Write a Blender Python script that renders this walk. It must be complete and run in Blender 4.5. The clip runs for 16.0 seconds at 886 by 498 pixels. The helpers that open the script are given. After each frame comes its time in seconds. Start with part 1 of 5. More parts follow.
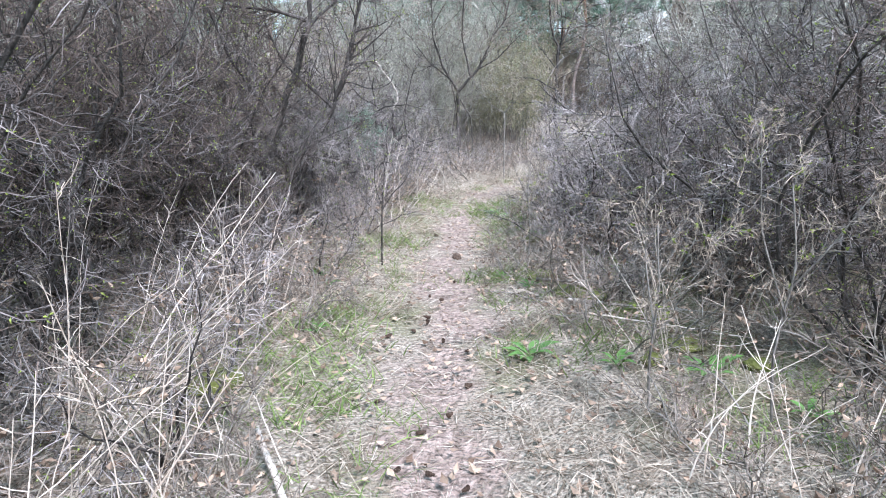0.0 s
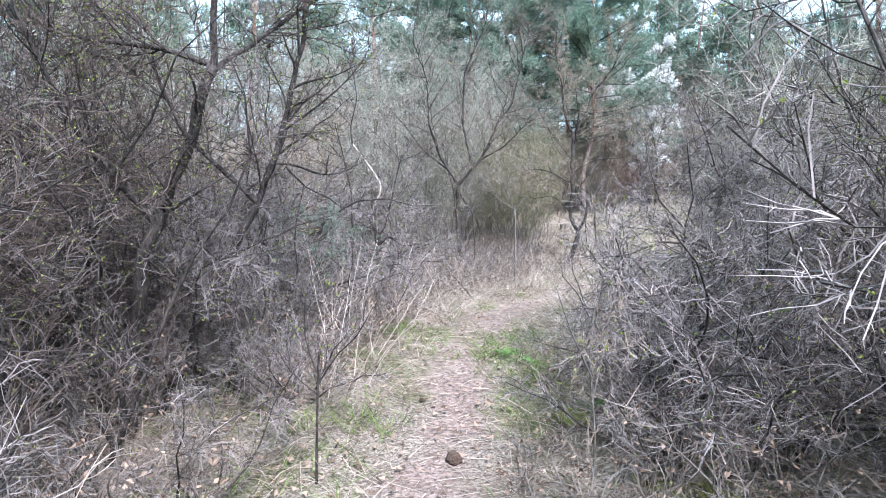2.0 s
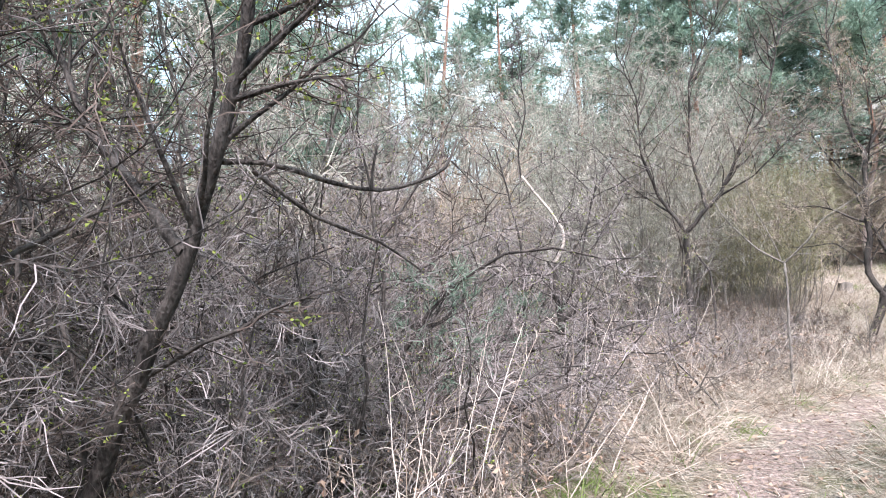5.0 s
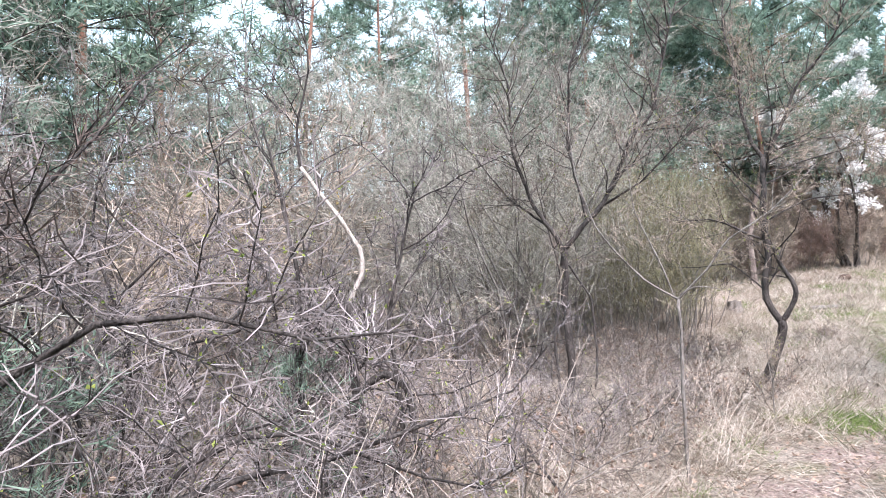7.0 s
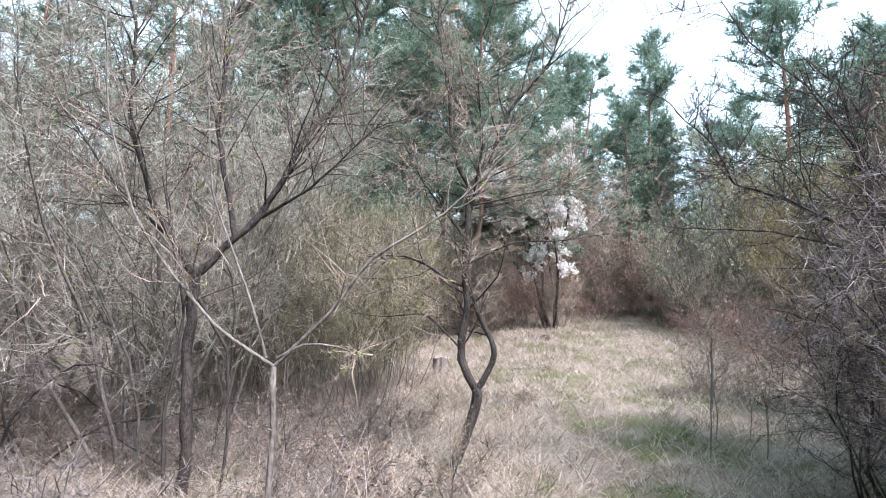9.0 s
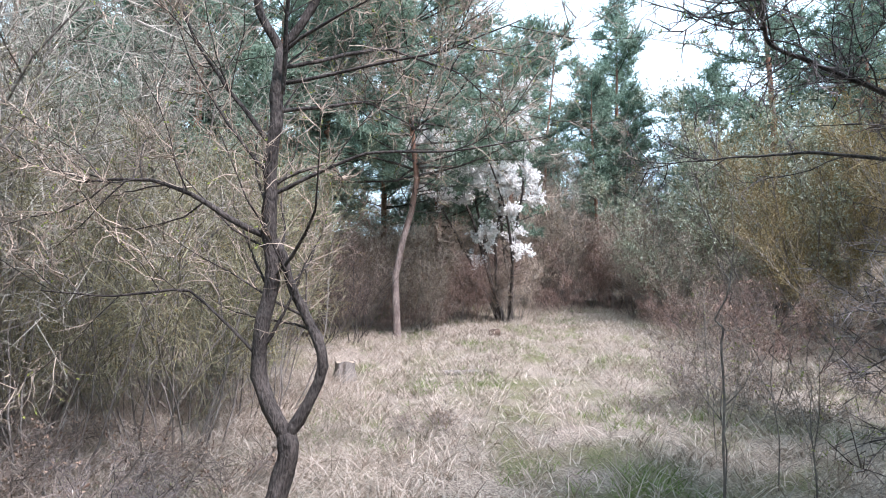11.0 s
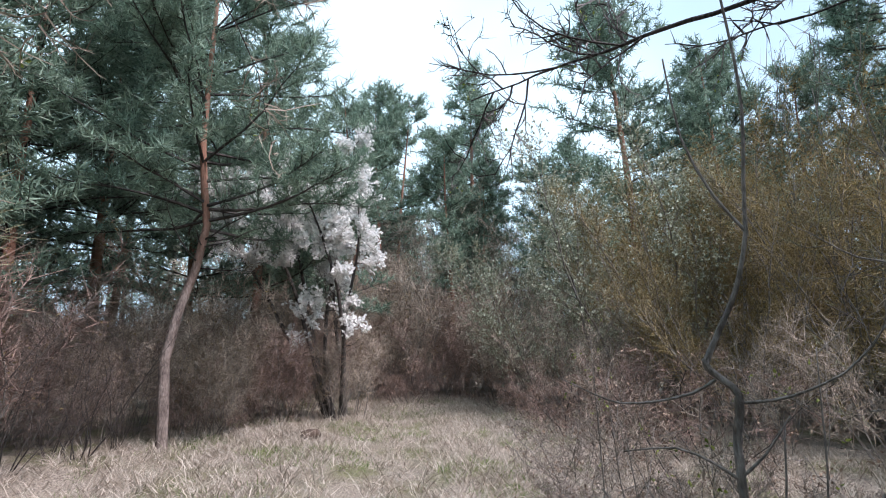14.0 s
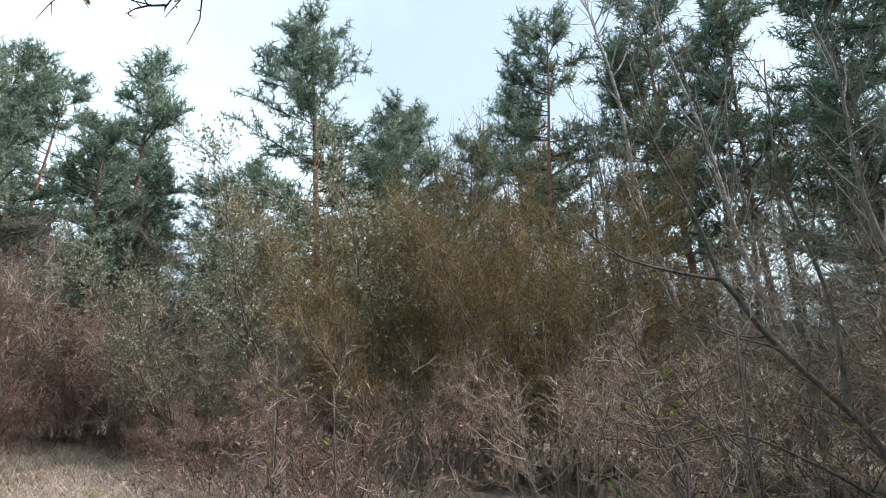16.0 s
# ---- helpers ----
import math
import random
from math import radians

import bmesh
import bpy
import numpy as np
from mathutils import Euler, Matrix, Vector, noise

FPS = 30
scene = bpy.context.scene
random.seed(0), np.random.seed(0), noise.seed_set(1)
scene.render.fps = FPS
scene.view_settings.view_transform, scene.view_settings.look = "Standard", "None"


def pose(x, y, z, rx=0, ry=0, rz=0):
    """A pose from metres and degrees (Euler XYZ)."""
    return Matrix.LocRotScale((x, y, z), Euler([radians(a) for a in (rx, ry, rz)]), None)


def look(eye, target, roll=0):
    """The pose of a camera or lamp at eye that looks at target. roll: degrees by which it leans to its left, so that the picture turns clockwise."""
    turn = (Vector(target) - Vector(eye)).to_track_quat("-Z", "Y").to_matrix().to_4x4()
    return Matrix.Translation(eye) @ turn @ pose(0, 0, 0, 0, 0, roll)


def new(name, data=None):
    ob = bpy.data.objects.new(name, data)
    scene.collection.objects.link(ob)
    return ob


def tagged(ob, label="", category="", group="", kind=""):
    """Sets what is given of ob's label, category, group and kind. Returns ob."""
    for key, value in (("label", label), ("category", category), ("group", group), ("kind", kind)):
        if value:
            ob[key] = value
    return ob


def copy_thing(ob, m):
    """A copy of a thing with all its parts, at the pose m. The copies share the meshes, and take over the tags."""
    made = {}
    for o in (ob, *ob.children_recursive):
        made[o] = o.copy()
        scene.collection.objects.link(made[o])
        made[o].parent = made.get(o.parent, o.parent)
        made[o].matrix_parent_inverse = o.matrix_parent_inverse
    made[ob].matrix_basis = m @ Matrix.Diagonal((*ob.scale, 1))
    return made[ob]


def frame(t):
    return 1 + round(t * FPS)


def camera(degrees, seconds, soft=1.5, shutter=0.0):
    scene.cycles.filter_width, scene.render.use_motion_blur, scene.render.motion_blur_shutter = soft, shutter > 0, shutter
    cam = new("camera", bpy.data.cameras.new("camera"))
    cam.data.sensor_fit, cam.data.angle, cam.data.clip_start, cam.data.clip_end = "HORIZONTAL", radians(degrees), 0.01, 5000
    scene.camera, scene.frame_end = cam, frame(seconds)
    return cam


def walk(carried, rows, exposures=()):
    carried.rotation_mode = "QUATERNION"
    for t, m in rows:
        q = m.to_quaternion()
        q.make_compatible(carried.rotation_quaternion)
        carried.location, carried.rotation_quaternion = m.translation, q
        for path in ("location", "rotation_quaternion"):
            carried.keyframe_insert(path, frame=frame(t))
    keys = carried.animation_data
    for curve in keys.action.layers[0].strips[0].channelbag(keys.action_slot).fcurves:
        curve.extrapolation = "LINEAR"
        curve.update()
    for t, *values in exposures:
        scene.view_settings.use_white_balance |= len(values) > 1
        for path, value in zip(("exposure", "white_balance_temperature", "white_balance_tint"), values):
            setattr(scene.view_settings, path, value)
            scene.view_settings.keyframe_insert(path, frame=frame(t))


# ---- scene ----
cam = camera(72.2, 16.0, 1.0)

PATH = [
    (0, (0.067, -0.092, 1.45), (0.045, 1.856, 0.999), -0.7),
    (0.5, (0.127, 0.483, 1.468), (0.11, 2.44, 1.058), -0.3),
    (1, (0.13, 1.187, 1.466), (0.113, 3.163, 1.157), -0.3),
    (1.5, (0.171, 1.839, 1.468), (0.15, 3.828, 1.259), -0.6),
    (2, (0.12, 2.439, 1.451), (0.099, 4.433, 1.302), -0.5),
    (2.5, (-0.082, 2.996, 1.48), (-0.109, 4.994, 1.382), -0.5),
    (3, (-0.147, 3.58, 1.471), (-0.276, 5.576, 1.46), -1.1),
    (3.2, (-0.185, 3.792, 1.495), (-0.466, 5.772, 1.521), -1.5),
    (5.3, (0.216, 5.368, 1.388), (-0.499, 7.234, 1.461), -2.2),
    (5.5, (0.256, 5.565, 1.392), (-0.399, 7.453, 1.464), -2.0),
    (6, (0.284, 6.116, 1.39), (-0.185, 8.059, 1.459), -1.4),
    (6.5, (0.335, 6.69, 1.481), (-0.129, 8.634, 1.551), -1.5),
    (7, (0.428, 7.27, 1.592), (0.005, 9.223, 1.67), -1.9),
    (7.5, (0.491, 7.784, 1.632), (0.113, 9.746, 1.719), -1.3),
    (8, (0.728, 8.35, 1.696), (0.46, 10.325, 1.858), -0.8),
    (8.5, (0.952, 8.903, 1.664), (1.007, 10.891, 1.878), 0.4),
    (9, (1.285, 9.525, 1.539), (1.682, 11.471, 1.768), 1.6),
    (9.5, (1.563, 10.169, 1.452), (2.032, 12.1, 1.676), 1.5),
    (10, (1.937, 10.864, 1.506), (2.404, 12.797, 1.723), 1.5),
    (10.2, (2.13, 11.142, 1.511), (2.598, 13.075, 1.717), 1.7),
    (12.3, (3.766, 13.567, 1.352), (4.308, 15.471, 1.639), -2.4),
    (12.5, (3.874, 13.729, 1.361), (4.429, 15.626, 1.663), -2.3),
    (13, (4.102, 14.104, 1.398), (4.687, 15.976, 1.789), -2.3),
    (13.5, (4.374, 14.517, 1.388), (5.013, 16.350, 1.870), -2.4),
    (14, (4.650, 14.890, 1.384), (5.524, 16.611, 1.906), -1.8),
    (14.5, (4.887, 15.263, 1.400), (6.073, 16.766, 1.979), -1.2),
    (15, (5.026, 15.620, 1.404), (6.474, 16.857, 2.015), -1.4),
    (15.5, (5.205, 15.826, 1.385), (6.742, 16.938, 2.018), -2.0),
    (16, (5.439, 16.031, 1.366), (7.058, 17.024, 1.992), -2.7),
]
EXPOSURES = [(0.0, 1.5, 5550, 21), (3.0, 1.58, 5750, 26), (5.5, 1.68, 6150, 27), (8.0, 1.45, 6000, 30), (10.0, 1.38, 6100, 28), (12.5, 1.35, 5650, 30), (13.5, 1.06, 5850, 29), (14.5, 0.68, 6350, 29), (16.0, 0.72, 6600, 31)]
walk(cam, [(t, look(eye, target, roll)) for t, eye, target, roll in PATH], EXPOSURES)

# ---- light ----
SUN_AZ, SUN_EL = 152.0, 54.0          # degrees from +y towards +x, and above the horizon
world = bpy.data.worlds.new("sky")
scene.world = world
world.use_nodes = True
wn, wl = world.node_tree.nodes, world.node_tree.links
wn.clear()
sky = wn.new("ShaderNodeTexSky")
sky.sky_type, sky.sun_disc = "NISHITA", False
sky.sun_elevation, sky.sun_rotation = radians(SUN_EL), radians(SUN_AZ)
sky.air_density, sky.dust_density, sky.ozone_density, sky.altitude = 1.0, 1.2, 1.0, 200
cloud = wn.new("ShaderNodeTexNoise")
cloud.inputs["Scale"].default_value, cloud.inputs["Detail"].default_value = 1.6, 5
ramp_w = wn.new("ShaderNodeValToRGB")
ramp_w.color_ramp.elements[0].position, ramp_w.color_ramp.elements[0].color = 0.35, (0.45, 0.45, 0.45, 1)
ramp_w.color_ramp.elements[1].position, ramp_w.color_ramp.elements[1].color = 0.65, (0.85, 0.85, 0.85, 1)
mix_w = wn.new("ShaderNodeMix")
mix_w.data_type = "RGBA"
mix_w.inputs["B"].default_value = (6.6, 9.8, 9.8, 1)      # thin bright cloud
bg = wn.new("ShaderNodeBackground")
bg.inputs["Strength"].default_value = 0.105
wo = wn.new("ShaderNodeOutputWorld")
wl.new(cloud.outputs["Fac"], ramp_w.inputs["Fac"])
wl.new(ramp_w.outputs["Color"], mix_w.inputs["Factor"])
wl.new(sky.outputs["Color"], mix_w.inputs["A"])
wl.new(mix_w.outputs["Result"], bg.inputs["Color"])
wl.new(bg.outputs["Background"], wo.inputs["Surface"])

sun_data = bpy.data.lights.new("sun", "SUN")
sun_data.energy, sun_data.angle, sun_data.color = 3.5, radians(10), (1.0, 0.95, 0.88)
sun = new("sun", sun_data)
_a, _e = radians(SUN_AZ), radians(SUN_EL)
sun.matrix_world = look((0, 0, 30), (-math.sin(_a) * math.cos(_e), -math.cos(_a) * math.cos(_e), 30 - math.sin(_e)))


# ---- materials ----
def material(name, low, high, scale=8.0, rough=0.85, bump=0.3, random_by=None, vary=0.35, stretch=(1, 1, 1), fine=6.0, through_light=0.0):
    """A mottled natural surface between two colours, with grain, relief and a shade of its own per object or per island."""
    m = bpy.data.materials.new(name)
    m.use_nodes = True
    n, l = m.node_tree.nodes, m.node_tree.links
    b = n["Principled BSDF"]
    tc = n.new("ShaderNodeTexCoord")
    mp = n.new("ShaderNodeMapping")
    mp.inputs["Scale"].default_value = stretch
    l.new(tc.outputs["Object"], mp.inputs["Vector"])
    big = n.new("ShaderNodeTexNoise")
    big.inputs["Scale"].default_value, big.inputs["Detail"].default_value = scale, 4
    small = n.new("ShaderNodeTexNoise")
    small.inputs["Scale"].default_value, small.inputs["Detail"].default_value = scale * fine, 6
    l.new(mp.outputs["Vector"], big.inputs["Vector"])
    l.new(mp.outputs["Vector"], small.inputs["Vector"])
    add = n.new("ShaderNodeMath")
    add.operation = "MULTIPLY_ADD"
    l.new(small.outputs["Fac"], add.inputs[0])
    add.inputs[1].default_value = 0.5
    half = n.new("ShaderNodeMath")
    half.operation = "MULTIPLY"
    half.inputs[1].default_value = 0.5
    l.new(big.outputs["Fac"], half.inputs[0])
    l.new(half.outputs[0], add.inputs[2])
    fac = add.outputs[0]
    if random_by:
        if random_by == "island":
            rnd = n.new("ShaderNodeNewGeometry").outputs["Random Per Island"]
        else:
            rnd = n.new("ShaderNodeObjectInfo").outputs["Random"]
        shift = n.new("ShaderNodeMath")
        shift.operation = "MULTIPLY_ADD"
        l.new(rnd, shift.inputs[0])
        shift.inputs[1].default_value = vary * 2
        off = n.new("ShaderNodeMath")
        off.operation = "SUBTRACT"
        l.new(fac, off.inputs[0])
        off.inputs[1].default_value = vary
        l.new(off.outputs[0], shift.inputs[2])
        fac = shift.outputs[0]
    ramp = n.new("ShaderNodeValToRGB")
    lo_at, hi_at = (0.25, 0.75) if random_by else (0.38, 0.62)
    ramp.color_ramp.elements[0].position, ramp.color_ramp.elements[0].color = lo_at, (*low, 1)
    ramp.color_ramp.elements[1].position, ramp.color_ramp.elements[1].color = hi_at, (*high, 1)
    l.new(fac, ramp.inputs["Fac"])
    l.new(ramp.outputs["Color"], b.inputs["Base Color"])
    b.inputs["Roughness"].default_value = rough
    b.inputs["Specular IOR Level"].default_value = 0.3
    if bump:
        bp = n.new("ShaderNodeBump")
        bp.inputs["Strength"].default_value, bp.inputs["Distance"].default_value = min(1, bump * 1.5), 0.02
        l.new(small.outputs["Fac"], bp.inputs["Height"])
        l.new(bp.outputs["Normal"], b.inputs["Normal"])
    if through_light:
        tr = n.new("ShaderNodeBsdfTranslucent")
        l.new(ramp.outputs["Color"], tr.inputs["Color"])
        mx = n.new("ShaderNodeMixShader")
        mx.inputs["Fac"].default_value = through_light
        l.new(b.outputs["BSDF"], mx.inputs[1])
        l.new(tr.outputs["BSDF"], mx.inputs[2])
        l.new(mx.outputs[0], n["Material Output"].inputs["Surface"])
    return m


BARK_DARK = material("bark_dark", (0.016, 0.014, 0.012), (0.1, 0.088, 0.078), 14, stretch=(1, 1, 0.4), bump=0.6)
BARK_GREY = material("bark_grey", (0.10, 0.088, 0.075), (0.27, 0.25, 0.22), 12, stretch=(1, 1, 0.4), bump=0.5)
BARK_PALE = material("bark_pale", (0.24, 0.20, 0.16), (0.56, 0.51, 0.45), 16, stretch=(1, 1, 0.35), bump=0.4)
BARK_BIRCH = material("bark_birch", (0.16, 0.15, 0.13), (0.48, 0.46, 0.43), 3, stretch=(1, 1, 1.5), bump=0.3)
TWIG_GREY = material("twig_grey", (0.03, 0.026, 0.024), (0.25, 0.22, 0.21), 5, random_by="island", vary=0.3, bump=0)
TWIG_BROWN = material("twig_brown", (0.085, 0.07, 0.057), (0.29, 0.245, 0.205), 5, random_by="island", vary=0.3, bump=0)
TWIG_AMBER = material("twig_amber", (0.1, 0.075, 0.036), (0.36, 0.285, 0.14), 4, random_by="island", vary=0.3, bump=0)
# on the left thicket's bushes this darker colour also stands in for deep shade
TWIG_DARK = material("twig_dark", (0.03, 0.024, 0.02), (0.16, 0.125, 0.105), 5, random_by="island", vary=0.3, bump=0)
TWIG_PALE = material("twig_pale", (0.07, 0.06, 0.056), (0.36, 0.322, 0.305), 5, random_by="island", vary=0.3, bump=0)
TWIG_DUN = material("twig_dun", (0.155, 0.126, 0.094), (0.48, 0.4, 0.315), 5, random_by="island", vary=0.3, bump=0)
TWIG_OLIVE = material("twig_olive", (0.085, 0.085, 0.046), (0.33, 0.32, 0.195), 4, random_by="island", vary=0.3, bump=0)
TWIG_RUST = material("twig_rust", (0.11, 0.075, 0.06), (0.34, 0.24, 0.195), 4, random_by="island", vary=0.3, bump=0)
BUD_GREEN = material("bud_green", (0.10, 0.14, 0.03), (0.34, 0.40, 0.10), 6, random_by="island", bump=0, through_light=0.35)
CATKIN = material("catkin", (0.22, 0.25, 0.17), (0.5, 0.54, 0.42), 6, random_by="island", bump=0, through_light=0.25)
OLIVE_BUD = material("olive_bud", (0.12, 0.088, 0.032), (0.31, 0.24, 0.095), 6, random_by="island", bump=0, through_light=0.3)
NEEDLE = material("pine_needles", (0.085, 0.138, 0.1), (0.29, 0.4, 0.29), 1.2, random_by="island", vary=0.25, rough=0.6, bump=0, through_light=0.3)
PETAL = material("blossom", (0.76, 0.76, 0.73), (0.9, 0.9, 0.88), 4, random_by="island", vary=0.2, bump=0, through_light=0.4)
STRAW = material("dry_grass", (0.22, 0.18, 0.135), (0.64, 0.575, 0.485), 1.3, random_by="island", vary=0.28, bump=0, through_light=0.3)
STRAW_DULL = material("dull_grass", (0.13, 0.1, 0.07), (0.53, 0.46, 0.37), 1.3, random_by="island", vary=0.32, bump=0, through_light=0.3)
GREEN_GRASS = material("green_grass", (0.075, 0.12, 0.03), (0.24, 0.32, 0.10), 2.0, random_by="island", vary=0.25, bump=0, through_light=0.3)
DEAD_LEAF = material("dead_leaf", (0.12, 0.08, 0.055), (0.40, 0.30, 0.22), 4, random_by="island", vary=0.35, bump=0.2)
LEAF_GREEN = material("leaf_green", (0.06, 0.14, 0.035), (0.16, 0.30, 0.08), 9, random_by="island", bump=0.3, rough=0.5, through_light=0.25)
CONE = material("pine_cone_scale", (0.03, 0.02, 0.015), (0.10, 0.065, 0.045), 30, random_by="island", bump=0.4)
MOSS = material("moss", (0.045, 0.055, 0.014), (0.15, 0.16, 0.04), 9, bump=0.8, random_by="island")
WOOD_CUT = material("cut_wood", (0.26, 0.21, 0.16), (0.48, 0.41, 0.32), 18, bump=0.4)
SOIL = material("soil_clod", (0.05, 0.035, 0.025), (0.14, 0.10, 0.075), 12, bump=0.8)


def pine_bark():
    """Grey-brown plated bark low on the trunk, flaking orange above."""
    m = material("pine_bark", (0.09, 0.07, 0.06), (0.27, 0.22, 0.19), 7, stretch=(1, 1, 0.35), bump=0.8)
    n, l = m.node_tree.nodes, m.node_tree.links
    b = n["Principled BSDF"]
    old = b.inputs["Base Color"].links[0].from_socket
    tc = n.new("ShaderNodeTexCoord")
    sp = n.new("ShaderNodeSeparateXYZ")
    l.new(tc.outputs["Object"], sp.inputs[0])
    rg = n.new("ShaderNodeMapRange")
    rg.inputs["From Min"].default_value, rg.inputs["From Max"].default_value = 2.2, 3.8
    l.new(sp.outputs["Z"], rg.inputs["Value"])
    mx = n.new("ShaderNodeMix")
    mx.data_type = "RGBA"
    l.new(rg.outputs["Result"], mx.inputs["Factor"])
    l.new(old, mx.inputs["A"])
    orange = n.new("ShaderNodeMix")
    orange.data_type, orange.blend_type = "RGBA", "MIX"
    orange.inputs["A"].default_value, orange.inputs["B"].default_value = (0.17, 0.085, 0.055, 1), (0.36, 0.19, 0.13, 1)
    noise_tex = n.new("ShaderNodeTexNoise")
    noise_tex.inputs["Scale"].default_value = 9
    l.new(tc.outputs["Object"], noise_tex.inputs["Vector"])
    l.new(noise_tex.outputs["Fac"], orange.inputs["Factor"])
    l.new(orange.outputs["Result"], mx.inputs["B"])
    l.new(mx.outputs["Result"], b.inputs["Base Color"])
    return m


BARK_PINE = pine_bark()


# ---- the lie of the land ----
TRAIL = [(0.05, -6), (0.05, 2), (0.05, 5.5), (0.15, 7), (0.45, 8.8), (1.0, 10.4), (1.7, 11.6), (2.7, 13.0), (3.9, 14.6), (5.3, 17.5), (7.5, 22), (10, 28)]


def trail_distance(x, y):
    """Metres from the trodden line; arrays allowed."""
    best = np.full(np.shape(x), 1e9)
    for (ax, ay), (bx, by) in zip(TRAIL, TRAIL[1:]):
        dx, dy = bx - ax, by - ay
        u = np.clip(((x - ax) * dx + (y - ay) * dy) / (dx * dx + dy * dy), 0, 1)
        best = np.minimum(best, np.hypot(x - ax - u * dx, y - ay - u * dy))
    return best


# the line that people walk, kept free of branches
WALK_LINE = [(0.07, -0.6), (0.13, 1.2), (0.15, 1.9), (-0.08, 3.0), (-0.18, 3.8), (0.2, 5.4), (0.3, 6.3), (0.43, 7.3), (0.73, 8.35), (1.28, 9.5), (2.0, 11.0), (3.74, 13.6), (4.35, 14.6), (4.95, 15.35), (5.3, 15.75), (5.6, 16.15)]


def walk_distance(x, y):
    best = np.full(np.shape(x), 1e9)
    for (ax, ay), (bx, by) in zip(WALK_LINE, WALK_LINE[1:]):
        dx, dy = bx - ax, by - ay
        u = np.clip(((x - ax) * dx + (y - ay) * dy) / (dx * dx + dy * dy), 0, 1)
        best = np.minimum(best, np.hypot(x - ax - u * dx, y - ay - u * dy))
    return best


def height(x, y):
    """The ground's height: level at the trail's start, a gentle rise up the meadow."""
    x, y = np.asarray(x, float), np.asarray(y, float)
    s = 0.25 * x + 0.97 * y
    z = np.interp(s, [6.3, 8.4, 9.6, 11, 13, 16, 19, 26, 37, 60, 120], [0, 0.13, 0.12, 0.05, 0.0, 0.0, 0.24, 0.98, 2.15, 2.8, 3.2])
    rough = 0.05 * np.sin(1.3 * x + 0.4 * y) * np.sin(0.9 * y - 0.5 * x) + 0.025 * np.sin(3.1 * x + 1.7) * np.sin(2.7 * y)
    calm = np.clip((trail_distance(x, y) - 0.2) / 0.8, 0.0, 1)
    return z + rough * calm + 0.07 * np.clip((trail_distance(x, y) - 0.25) / 0.5, 0, 1) - 0.02


def mesh_from(name, verts, faces, mat):
    me = bpy.data.meshes.new(name)
    me.from_pydata(verts, [], faces)
    me.materials.append(mat)
    return me


